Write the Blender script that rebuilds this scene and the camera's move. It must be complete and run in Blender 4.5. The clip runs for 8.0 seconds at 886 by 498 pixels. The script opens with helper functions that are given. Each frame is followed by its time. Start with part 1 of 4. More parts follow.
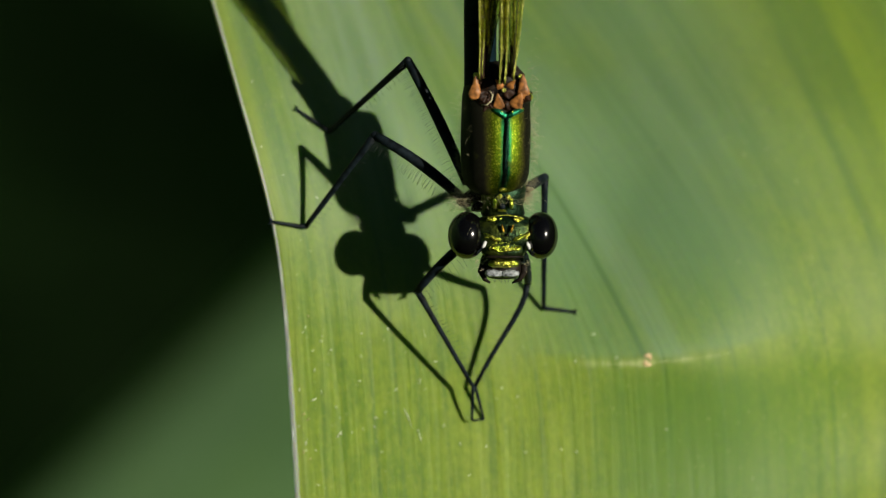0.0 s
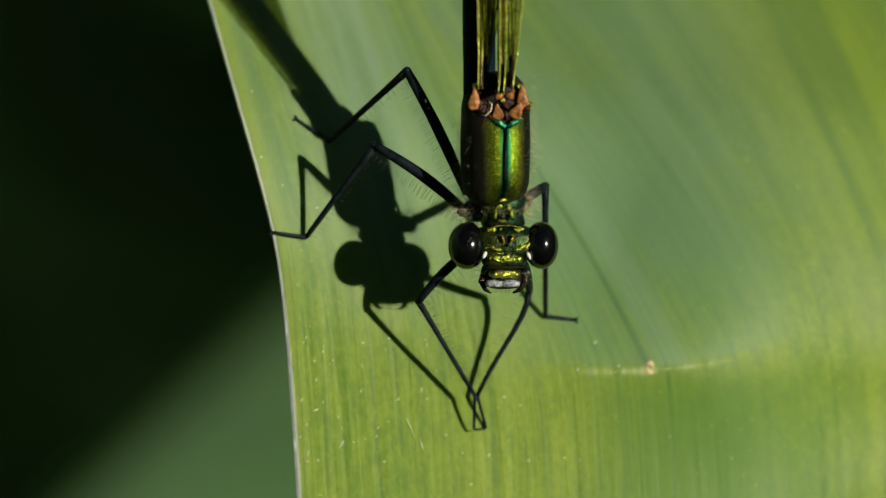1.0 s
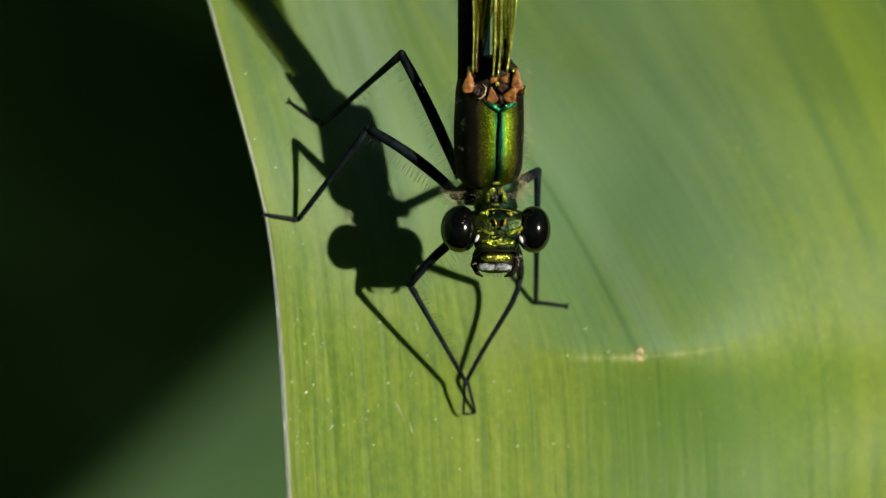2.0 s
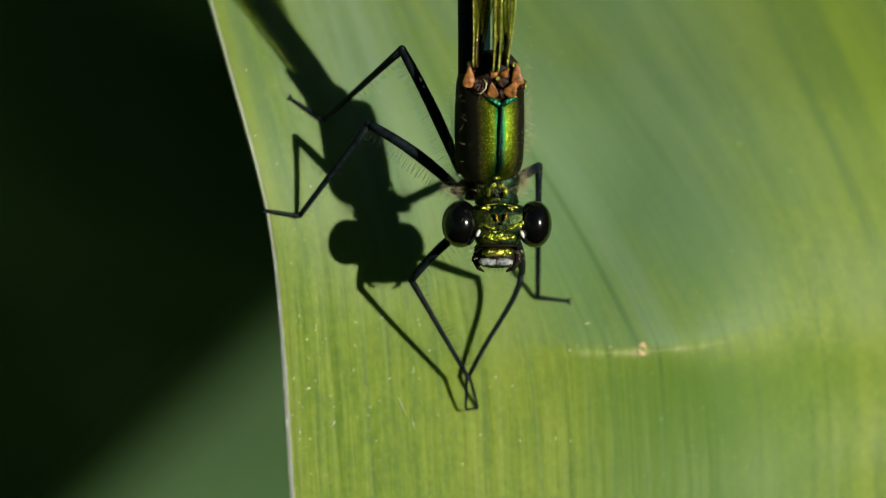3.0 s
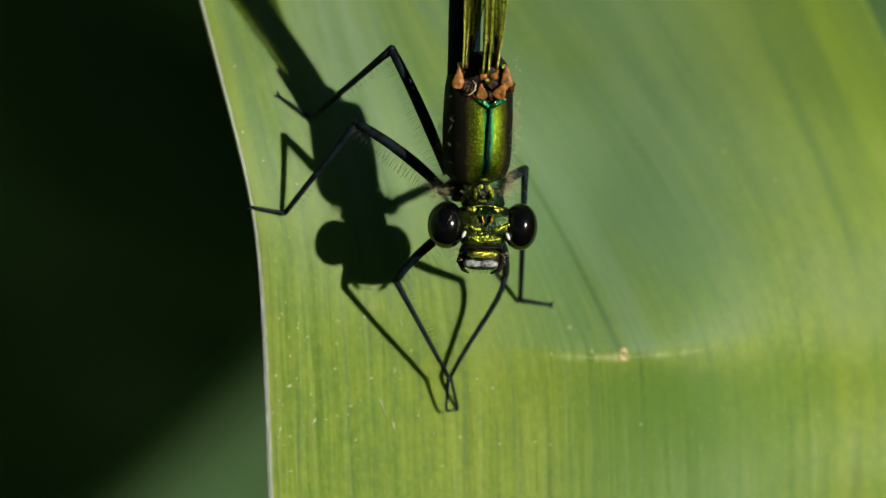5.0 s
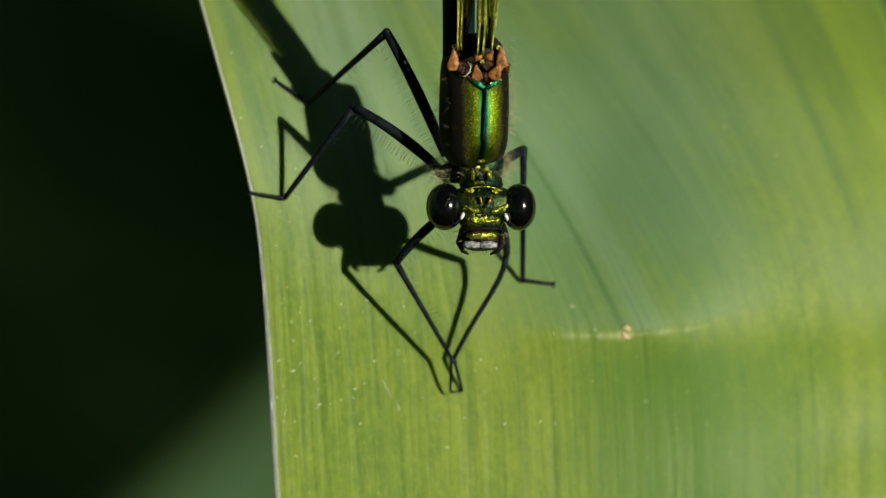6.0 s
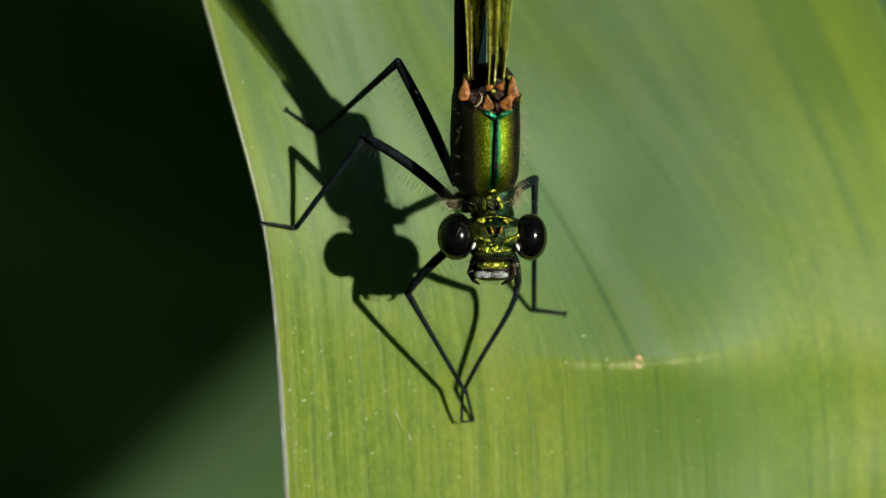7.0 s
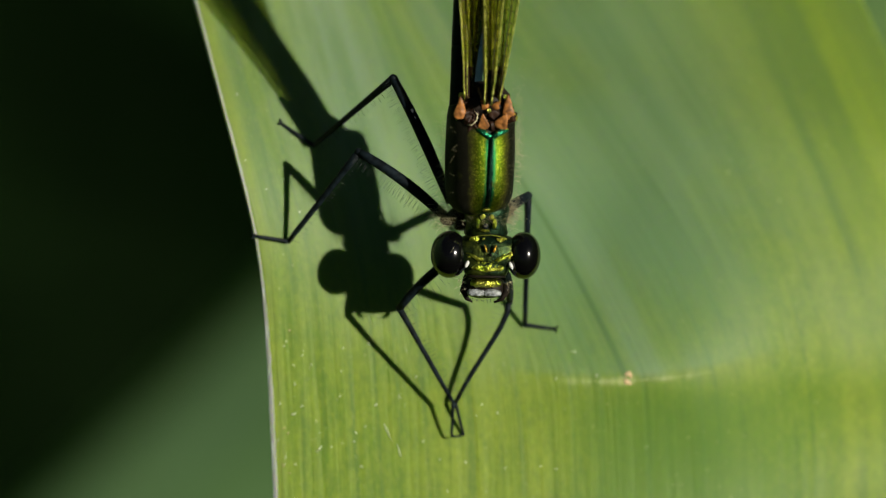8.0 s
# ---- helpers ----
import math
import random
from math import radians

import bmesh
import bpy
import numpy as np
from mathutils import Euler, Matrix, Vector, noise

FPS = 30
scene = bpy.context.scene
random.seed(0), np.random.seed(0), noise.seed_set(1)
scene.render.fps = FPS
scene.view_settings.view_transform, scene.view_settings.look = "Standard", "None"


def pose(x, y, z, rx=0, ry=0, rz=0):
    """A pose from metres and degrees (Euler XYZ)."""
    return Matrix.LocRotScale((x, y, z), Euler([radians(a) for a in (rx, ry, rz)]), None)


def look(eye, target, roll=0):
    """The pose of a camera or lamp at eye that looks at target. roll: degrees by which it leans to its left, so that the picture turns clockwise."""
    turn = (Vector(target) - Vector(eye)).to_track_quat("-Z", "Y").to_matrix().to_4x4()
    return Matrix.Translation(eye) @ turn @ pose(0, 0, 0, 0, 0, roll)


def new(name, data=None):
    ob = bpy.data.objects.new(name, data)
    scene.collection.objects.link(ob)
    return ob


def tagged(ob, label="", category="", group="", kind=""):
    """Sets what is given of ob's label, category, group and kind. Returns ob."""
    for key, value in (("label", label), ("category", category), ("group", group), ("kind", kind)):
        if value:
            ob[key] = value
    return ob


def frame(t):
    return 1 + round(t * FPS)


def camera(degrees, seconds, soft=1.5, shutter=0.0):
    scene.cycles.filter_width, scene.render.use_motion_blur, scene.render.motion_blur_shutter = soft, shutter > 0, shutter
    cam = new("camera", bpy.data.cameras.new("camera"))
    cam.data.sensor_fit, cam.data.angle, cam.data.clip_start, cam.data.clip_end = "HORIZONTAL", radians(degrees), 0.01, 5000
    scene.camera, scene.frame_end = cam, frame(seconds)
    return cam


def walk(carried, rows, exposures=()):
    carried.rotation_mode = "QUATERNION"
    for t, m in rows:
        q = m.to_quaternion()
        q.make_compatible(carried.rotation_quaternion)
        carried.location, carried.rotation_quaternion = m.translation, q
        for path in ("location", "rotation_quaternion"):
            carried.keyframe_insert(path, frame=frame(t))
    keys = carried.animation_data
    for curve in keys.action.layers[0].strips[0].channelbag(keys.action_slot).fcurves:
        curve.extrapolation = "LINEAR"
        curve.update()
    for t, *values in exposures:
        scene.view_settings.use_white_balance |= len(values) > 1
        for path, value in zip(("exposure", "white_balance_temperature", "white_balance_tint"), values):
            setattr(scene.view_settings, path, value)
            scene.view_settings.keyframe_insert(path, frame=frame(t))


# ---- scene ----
MM = 0.001
cam = camera(9.638, 8.0, soft=1.3)

# The picture plane of the leaf: u right, v up the blade, w towards the lens, in millimetres.
TILT = 45.0
HEIGHT = 1.20
BASE = Matrix.Translation((0, 0, HEIGHT)) @ pose(0, 0, 0, 90 - TILT, 0, 0)
EYE = BASE @ Matrix.Translation((0, 0, 300 * MM))
walk(cam, [(0.0, EYE), (8.0, EYE)])
cam.data.dof.use_dof = True
cam.data.dof.focus_distance = 291.5 * MM
cam.data.dof.aperture_fstop = 28.0

# ---- light ----
SUN_LOCAL = Vector((0.875, 0.135, 1.0)).normalized()
SUN = BASE.to_3x3() @ SUN_LOCAL
world = bpy.data.worlds.new("sky")
scene.world = world
world.use_nodes = True
wn = world.node_tree
sky = wn.nodes.new("ShaderNodeTexSky")
sky.sky_type = "NISHITA"
sky.sun_disc = False
sky.sun_elevation = math.asin(SUN.z)
sky.sun_rotation = math.atan2(SUN.x, SUN.y)
sky.air_density, sky.dust_density = 0.5, 0.5
wn.links.new(sky.outputs[0], wn.nodes["Background"].inputs[0])
wn.nodes["Background"].inputs[1].default_value = 0.023
lamp = bpy.data.lights.new("sun", "SUN")
lamp.energy, lamp.angle, lamp.color = 5.0, radians(0.85), (1.0, 0.94, 0.80)
sun = new("sun", lamp)
sun.matrix_world = look(SUN * 3, (0, 0, 0))
scene.view_settings.exposure = 0.14


# ---- materials ----
class Net:
    """A small helper to write node trees in one line each."""

    def __init__(self, name):
        self.mat = bpy.data.materials.new(name)
        self.mat.use_nodes = True
        self.t = self.mat.node_tree
        self.bsdf = self.t.nodes["Principled BSDF"]
        self.out = self.t.nodes["Material Output"]

    def put(self, socket, value):
        if isinstance(value, bpy.types.NodeSocket):
            self.t.links.new(value, socket)
        elif isinstance(value, (tuple, list)) and len(value) == 3 and socket.type == "RGBA":
            socket.default_value = (*value, 1)
        else:
            socket.default_value = value

    def node(self, kind, **inputs):
        n = self.t.nodes.new(kind)
        for key, value in inputs.items():
            self.put(n.inputs[key.replace("_", " ")], value)
        return n

    def math(self, op, a, b=0.0, c=0.0):
        n = self.t.nodes.new("ShaderNodeMath")
        n.operation = op
        for s, value in zip(n.inputs, (a, b, c)):
            self.put(s, value)
        return n.outputs[0]

    def ramp(self, x, lo, hi):
        n = self.t.nodes.new("ShaderNodeMapRange")
        n.interpolation_type = "SMOOTHSTEP"
        for s, value in zip(n.inputs[:3], (x, lo, hi)):
            self.put(s, value)
        return n.outputs[0]

    def mix(self, f, a, b):
        n = self.t.nodes.new("ShaderNodeMix")
        n.data_type = "RGBA"
        self.put(n.inputs[0], f)
        self.put(n.inputs[6], a)
        self.put(n.inputs[7], b)
        return n.outputs[2]

    def uv(self):
        n = self.t.nodes.new("ShaderNodeUVMap")
        s = self.t.nodes.new("ShaderNodeSeparateXYZ")
        self.t.links.new(n.outputs[0], s.inputs[0])
        return s.outputs[0], s.outputs[1]

    def obj(self):
        n = self.t.nodes.new("ShaderNodeTexCoord")
        s = self.t.nodes.new("ShaderNodeSeparateXYZ")
        self.t.links.new(n.outputs["Object"], s.inputs[0])
        return n.outputs["Object"], s.outputs[0], s.outputs[1], s.outputs[2]

    def vec(self, x, y, z=0.0):
        n = self.t.nodes.new("ShaderNodeCombineXYZ")
        for s, value in zip(n.inputs, (x, y, z)):
            self.put(s, value)
        return n.outputs[0]

    def noise(self, vector, scale, detail=3.0, rough=0.55):
        n = self.node("ShaderNodeTexNoise", Scale=scale, Detail=detail, Roughness=rough)
        self.t.links.new(vector, n.inputs["Vector"])
        return n.outputs[0]

    def bump(self, height, strength, distance):
        n = self.node("ShaderNodeBump", Height=height, Strength=strength, Distance=distance)
        self.t.links.new(n.outputs[0], self.bsdf.inputs["Normal"])

    def set(self, **inputs):
        for key, value in inputs.items():
            self.put(self.bsdf.inputs[key.replace("_", " ")], value)
        return self.mat


def leaf_material(name, margin=True, glaucous=0.0):
    """Parallel-veined blade: uv holds millimetres across and along it."""
    n = Net(name)
    a, b = n.uv()
    wob = n.noise(n.vec(n.math("MULTIPLY", a, 0.15), n.math("MULTIPLY", b, 0.05)), 1.0, 2.0)
    aw = n.math("ADD", a, n.math("MULTIPLY", wob, 0.5))
    fine = n.noise(n.vec(n.math("MULTIPLY", aw, 1.5), n.math("MULTIPLY", b, 0.05)), 1.0, 4.0, 0.65)
    mid = n.noise(n.vec(n.math("MULTIPLY", aw, 0.62), n.math("MULTIPLY", b, 0.018), 3.0), 1.0, 2.0)
    broad = n.noise(n.vec(n.math("MULTIPLY", aw, 0.17), n.math("MULTIPLY", b, 0.03), 7.0), 1.0, 2.0)
    cloud = n.noise(n.vec(n.math("MULTIPLY", a, 0.10), n.math("MULTIPLY", b, 0.08), 11.0), 1.0, 3.0)
    mott = n.noise(n.vec(n.math("MULTIPLY", a, 1.1), n.math("MULTIPLY", b, 0.42), 13.0), 1.0, 5.0, 0.62)
    # thin veins about 1.4 mm apart, broken along their length
    sway = n.noise(n.vec(n.math("MULTIPLY", a, 0.5), n.math("MULTIPLY", b, 0.02), 31.0), 1.0, 2.0)
    gap = n.math("PINGPONG", n.math("ADD", n.math("MULTIPLY", a, 0.70), n.math("MULTIPLY", sway, 1.6)), 0.5)
    live = n.noise(n.vec(n.math("MULTIPLY", a, 0.7), n.math("MULTIPLY", b, 0.07), 21.0), 1.0, 3.0)
    vein = n.math("MULTIPLY", n.ramp(gap, 0.17, 0.02), n.ramp(live, 0.36, 0.62))
    col = n.mix(n.ramp(broad, 0.35, 0.68), (0.150, 0.250, 0.014), (0.220, 0.305, 0.017))
    col = n.mix(n.math("MULTIPLY", n.ramp(mid, 0.45, 0.75), 0.13), col, (0.085, 0.19, 0.03))
    col = n.mix(n.math("MULTIPLY", n.ramp(fine, 0.42, 0.75), 0.16), col, (0.27, 0.34, 0.030))
    col = n.mix(n.math("MULTIPLY", n.ramp(fine, 0.5, 0.25), 0.13), col, (0.07, 0.16, 0.02))
    col = n.mix(n.math("MULTIPLY", n.ramp(mott, 0.45, 0.70), 0.42), col, (0.27, 0.36, 0.024))
    col = n.mix(n.math("MULTIPLY", n.ramp(mott, 0.50, 0.28), 0.36), col, (0.085, 0.17, 0.015))
    col = n.mix(n.math("MULTIPLY", vein, 0.52), col, (0.05, 0.13, 0.02))
    # bluish wax bloom plus sky gloss painted in, thickest along the folded upper blade
    up = n.math("MULTIPLY", n.ramp(b, -9.0, 3.0), n.ramp(a, 41.0, 29.0))
    bloom_gloss = n.math("MULTIPLY", n.ramp(n.math("ADD", cloud, n.math("MULTIPLY", broad, 0.4)), 0.34, 0.80), n.math("ADD", 0.06, n.math("MULTIPLY", up, 0.85)))
    grain = n.noise(n.vec(a, n.math("MULTIPLY", b, 0.6), 4.0), 2.6, 4.0, 0.7)
    col = n.mix(n.math("MULTIPLY", n.ramp(grain, 0.45, 0.72), 0.32), col, (0.30, 0.37, 0.04))
    col = n.mix(n.math("MULTIPLY", n.ramp(grain, 0.5, 0.28), 0.30), col, (0.07, 0.15, 0.02))
    cells = n.noise(n.vec(n.math("MULTIPLY", a, 6.5), n.math("MULTIPLY", b, 2.4), 17.0), 1.0, 2.0, 0.6)
    col = n.mix(n.math("MULTIPLY", n.ramp(cells, 0.52, 0.74), 0.28), col, (0.34, 0.42, 0.035))
    col = n.mix(n.math("MULTIPLY", n.ramp(cells, 0.48, 0.28), 0.24), col, (0.06, 0.14, 0.015))
    col = n.mix(n.math("MULTIPLY", n.ramp(n.math("ADD", a, n.math("MULTIPLY", cloud, 6.0)), 33.0, 45.0), n.math("ADD", 0.3, n.math("MULTIPLY", n.ramp(b, -8.0, 5.0), 0.4))), col, (0.225, 0.335, 0.052))
    # darker green stripe below the crease, partly the slope's shade put into colour
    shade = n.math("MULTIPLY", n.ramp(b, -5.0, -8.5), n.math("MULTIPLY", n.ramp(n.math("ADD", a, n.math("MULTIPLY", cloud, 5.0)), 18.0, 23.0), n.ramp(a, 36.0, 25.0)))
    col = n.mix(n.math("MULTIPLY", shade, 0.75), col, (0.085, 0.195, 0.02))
    bloom_gloss = n.math("MULTIPLY", bloom_gloss, n.math("ADD", 0.5, n.math("MULTIPLY", n.ramp(a, 2.0, 10.0), 0.5)))
    col = n.mix(bloom_gloss, col, (0.154, 0.250, 0.120))
    streak = n.noise(n.vec(n.math("MULTIPLY", aw, 0.42), n.math("MULTIPLY", b, 0.022), 41.0), 1.0, 3.0, 0.6)
    col = n.mix(n.math("MULTIPLY", n.math("MULTIPLY", n.ramp(streak, 0.53, 0.34), n.ramp(b, -6.0, 2.0)), 0.42), col, (0.08, 0.165, 0.06))
    col = n.mix(n.math("MULTIPLY", n.math("MULTIPLY", n.ramp(streak, 0.52, 0.70), n.ramp(b, -6.0, 2.0)), 0.30), col, (0.26, 0.35, 0.11))
    # paler upper left: brightness of the sun-facing slope put into the colour
    thick = n.math("MULTIPLY", n.math("MULTIPLY", n.ramp(b, -2.0, 7.0), n.math("ADD", 0.45, n.math("MULTIPLY", n.ramp(live, 0.35, 0.65), 0.55))), n.ramp(n.math("ADD", a, n.math("MULTIPLY", cloud, 8.0)), 19.0, 11.0))
    col = n.mix(n.math("MULTIPLY", thick, n.math("ADD", 0.2, n.math("MULTIPLY", n.ramp(n.math("ADD", a, n.math("MULTIPLY", mott, 6.0)), 4.0, 12.0), 0.55))), col, (0.245, 0.345, 0.225))
    if glaucous:
        col = n.mix(glaucous, col, (0.088, 0.225, 0.088))
    speck = n.noise(n.vec(a, n.math("MULTIPLY", b, 0.7), 2.0), 4.5, 1.0)
    col = n.mix(n.math("MULTIPLY", n.ramp(speck, 0.70, 0.80), 0.45), col, (0.50, 0.56, 0.25))
    if margin:
        edge = n.noise(n.vec(0.0, b, 1.0), 0.9, 3.0)
        wide = n.math("ADD", n.math("MULTIPLY", n.ramp(b, 2.0, -10.0), 0.10), n.math("MULTIPLY", edge, 0.12))
        col = n.mix(n.math("MULTIPLY", n.ramp(a, 1.1, 0.25), 0.35), col, (0.27, 0.33, 0.03))
        col = n.mix(n.ramp(n.math("SUBTRACT", a, wide), 0.10, 0.0), col, (0.56, 0.61, 0.52))
        o, u, v, w = n.obj()
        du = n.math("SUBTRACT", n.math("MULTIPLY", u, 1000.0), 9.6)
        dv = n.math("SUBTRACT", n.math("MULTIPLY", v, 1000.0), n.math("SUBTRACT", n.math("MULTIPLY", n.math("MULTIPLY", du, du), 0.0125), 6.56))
        # groove's dark line and pale strip: pigment plus fold shading put into colour
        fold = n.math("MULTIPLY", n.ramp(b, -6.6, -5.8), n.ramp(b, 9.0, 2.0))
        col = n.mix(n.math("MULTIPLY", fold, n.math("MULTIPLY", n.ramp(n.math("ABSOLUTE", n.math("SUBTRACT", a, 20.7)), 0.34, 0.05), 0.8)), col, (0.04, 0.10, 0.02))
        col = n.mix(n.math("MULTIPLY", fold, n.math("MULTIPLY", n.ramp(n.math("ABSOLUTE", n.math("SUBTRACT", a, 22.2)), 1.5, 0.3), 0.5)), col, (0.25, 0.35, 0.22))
        # bluish zone above the crease: shade and sky gloss of the hollow painted in
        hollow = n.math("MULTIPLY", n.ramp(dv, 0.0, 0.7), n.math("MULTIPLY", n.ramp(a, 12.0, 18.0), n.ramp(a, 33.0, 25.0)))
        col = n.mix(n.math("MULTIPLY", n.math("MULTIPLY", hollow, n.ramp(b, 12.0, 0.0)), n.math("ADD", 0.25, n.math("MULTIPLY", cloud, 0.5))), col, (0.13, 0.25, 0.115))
        frag = n.noise(n.vec(du, 0.0, 5.0), 1.3, 3.0)
        line = n.math("MULTIPLY", n.ramp(n.math("ABSOLUTE", dv), n.math("MULTIPLY", frag, 0.65), 0.0), n.math("MULTIPLY", n.ramp(du, -2.8, 0.8), n.ramp(du, 7.6, 3.0)))
        col = n.mix(n.math("MULTIPLY", line, n.math("MULTIPLY", n.ramp(frag, 0.38, 0.6), 0.75)), col, (0.46, 0.52, 0.22))
    rough = n.math("ADD", 0.42, n.math("MULTIPLY", mid, 0.2))
    n.bump(n.math("ADD", n.math("MULTIPLY", fine, 0.7), n.math("MULTIPLY", mid, 0.9)), 0.4, 0.00025)
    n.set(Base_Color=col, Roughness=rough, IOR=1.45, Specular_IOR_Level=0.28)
    if margin:
        n.set(Subsurface_Weight=0.55, Subsurface_Radius=(0.7, 1.0, 0.25), Subsurface_Scale=0.0007)
    tr = n.node("ShaderNodeBsdfTranslucent", Color=n.mix(0.5, col, (0.2, 0.33, 0.02)))
    mx = n.node("ShaderNodeMixShader", Fac=0.22)
    n.t.links.new(n.bsdf.outputs[0], mx.inputs[1])
    n.t.links.new(tr.outputs[0], mx.inputs[2])
    n.t.links.new(mx.outputs[0], n.out.inputs[0])
    return n.mat


def metal_material(name, dark, green, gold, scale=9000.0, rough=0.32, metal=0.9, crumple=1.5):
    """Iridescent cuticle with fine pits."""
    n = Net(name)
    o, x, y, z = n.obj()
    big = n.noise(o, scale * 0.12, 3.0)
    pits = n.noise(o, scale, 2.0, 0.7)
    col = n.mix(n.ramp(big, 0.36, 0.66), green, gold)
    col = n.mix(n.math("MULTIPLY", n.ramp(pits, 0.55, 0.3), 0.8), col, dark)
    n.bump(n.math("ADD", pits, n.math("MULTIPLY", n.noise(o, scale * 0.3, 2.0), crumple)), 0.8, 0.00009)
    return n.set(Base_Color=col, Metallic=metal, Roughness=n.math("ADD", rough, n.math("MULTIPLY", pits, 0.15)))


def thorax_material():
    """Green-gold back either side of a teal ridge, dark bronze flanks; uv.x runs round from the ridge."""
    n = Net("thorax_cuticle")
    r, l = n.uv()
    o, x, y, z = n.obj()
    grain = n.node("ShaderNodeTexVoronoi", Scale=24000.0, Randomness=1.0)
    n.t.links.new(o, grain.inputs["Vector"])
    tint = n.t.nodes.new("ShaderNodeSeparateColor")
    n.t.links.new(grain.outputs["Color"], tint.inputs[0])
    big = n.noise(o, 1400.0, 3.0)
    r2 = n.math("ADD", n.math("ABSOLUTE", r), n.math("MULTIPLY", n.math("SUBTRACT", big, 0.5), 0.10))
    gold = n.mix(n.ramp(r2, 0.06, 0.20), (0.075, 0.135, 0.005), (0.11, 0.10, 0.006))
    gold = n.mix(n.math("MULTIPLY", tint.outputs[0], 0.75), gold, (0.03, 0.04, 0.002))
    # sparkle put into the colour of the brightest cells
    gold = n.mix(n.ramp(tint.outputs[1], 0.80, 0.96), gold, (0.30, 0.33, 0.03))
    mid = n.math("ADD", n.math("ABSOLUTE", r), n.math("MULTIPLY", n.math("SUBTRACT", tint.outputs[0], 0.5), 0.012))
    col = n.mix(n.math("MULTIPLY", n.ramp(mid, 0.048, 0.026), 0.9), gold, (0.004, 0.085, 0.028))
    col = n.mix(n.ramp(mid, 0.026, 0.014), col, (0.003, 0.014, 0.010))
    flank = n.math("MAXIMUM", n.ramp(r2, 0.10, 0.215), n.ramp(l, 3.6, 2.8))
    col = n.mix(flank, col, (0.010, 0.010, 0.006))
    patch = n.math("MULTIPLY", n.ramp(n.noise(o, 900.0, 2.0), 0.62, 0.74), n.ramp(r2, 0.5, 0.3))
    col = n.mix(n.math("MULTIPLY", patch, 0.35), col, (0.07, 0.08, 0.012))
    n.bump(n.math("ADD", n.math("MULTIPLY", tint.outputs[2], 1.0), n.math("MULTIPLY", big, 0.35)), 1.0, 0.00009)
    keep = n.math("SUBTRACT", 1.0, n.math("MULTIPLY", flank, 0.85))
    return n.set(Base_Color=col, Metallic=keep, Roughness=n.math("ADD", 0.48, n.math("MULTIPLY", flank, 0.05)), Specular_IOR_Level=n.math("MULTIPLY", keep, 0.5))


def plain_material(name, color, rough, spread=0.35, scale=2500.0, metal=0.0, coat=0.0, bump=0.3):
    n = Net(name)
    o, x, y, z = n.obj()
    k = n.noise(o, scale, 4.0)
    dark = tuple(c * (1 - spread) for c in color)
    light = tuple(min(1, c * (1 + spread)) for c in color)
    n.bump(k, bump, 0.00004)
    return n.set(Base_Color=n.mix(n.ramp(k, 0.3, 0.7), dark, light), Roughness=rough, Metallic=metal, Coat_Weight=coat)


def wing_material():
    """Olive film that lets part of the light through."""
    n = Net("wing_film")
    o, x, y, z = n.obj()
    k = n.noise(o, 500.0, 3.0)
    col = n.mix(k, (0.27, 0.28, 0.016), (0.38, 0.38, 0.028))
    n.bump(n.noise(o, 2500.0, 2.0), 0.5, 0.00005)
    n.set(Base_Color=col, Roughness=0.3)
    tr = n.node("ShaderNodeBsdfTranslucent", Color=col)
    cl = n.node("ShaderNodeBsdfTransparent", Color=(0.74, 0.74, 0.30))
    m1 = n.node("ShaderNodeMixShader", Fac=0.35)
    m2 = n.node("ShaderNodeMixShader", Fac=0.68)
    n.t.links.new(n.bsdf.outputs[0], m1.inputs[1])
    n.t.links.new(tr.outputs[0], m1.inputs[2])
    n.t.links.new(m1.outputs[0], m2.inputs[1])
    n.t.links.new(cl.outputs[0], m2.inputs[2])
    n.t.links.new(m2.outputs[0], n.out.inputs[0])
    return n.mat


def water_material():
    n = Net("pond_water")
    o, x, y, z = n.obj()
    k = n.noise(o, 6.0, 3.0)
    n.bump(n.noise(o, 14.0, 3.0), 0.15, 0.01)
    return n.set(Base_Color=n.mix(k, (0.007, 0.020, 0.005), (0.013, 0.030, 0.008)), Roughness=0.12, IOR=1.33, Specular_IOR_Level=0.25)


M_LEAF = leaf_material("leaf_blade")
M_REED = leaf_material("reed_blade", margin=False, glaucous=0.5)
M_GLAUCOUS = leaf_material("glaucous_blade", margin=False, glaucous=0.48)
M_THORAX = thorax_material()
M_HEAD = metal_material("head_cuticle", (0.006, 0.012, 0.006), (0.014, 0.038, 0.018), (0.120, 0.140, 0.012), scale=3800.0, rough=0.38, crumple=0.3)
M_GOLD = metal_material("gold_green_cuticle", (0.14, 0.18, 0.006), (0.40, 0.52, 0.05), (0.80, 0.76, 0.13), rough=0.24, crumple=3.0, metal=1.0)
M_BRIGHTTEAL = metal_material("bright_teal_cuticle", (0.003, 0.03, 0.02), (0.02, 0.20, 0.10), (0.03, 0.34, 0.16), rough=0.25)
M_TEALDARK = metal_material("dark_teal_cuticle", (0.001, 0.003, 0.003), (0.003, 0.012, 0.010), (0.004, 0.03, 0.02))
M_ABDOMEN = plain_material("abdomen_cuticle", (0.003, 0.010, 0.014), 0.6, metal=0.0)
M_ABDOMEN.node_tree.nodes["Principled BSDF"].inputs["Specular IOR Level"].default_value = 0.06
M_BLACK = plain_material("black_cuticle", (0.006, 0.010, 0.013), 0.55, spread=0.6)
M_BLACK.node_tree.nodes["Principled BSDF"].inputs["Specular IOR Level"].default_value = 0.10
M_EYE = plain_material("compound_eye", (0.002, 0.002, 0.002), 0.14, scale=12000.0, bump=0.01)
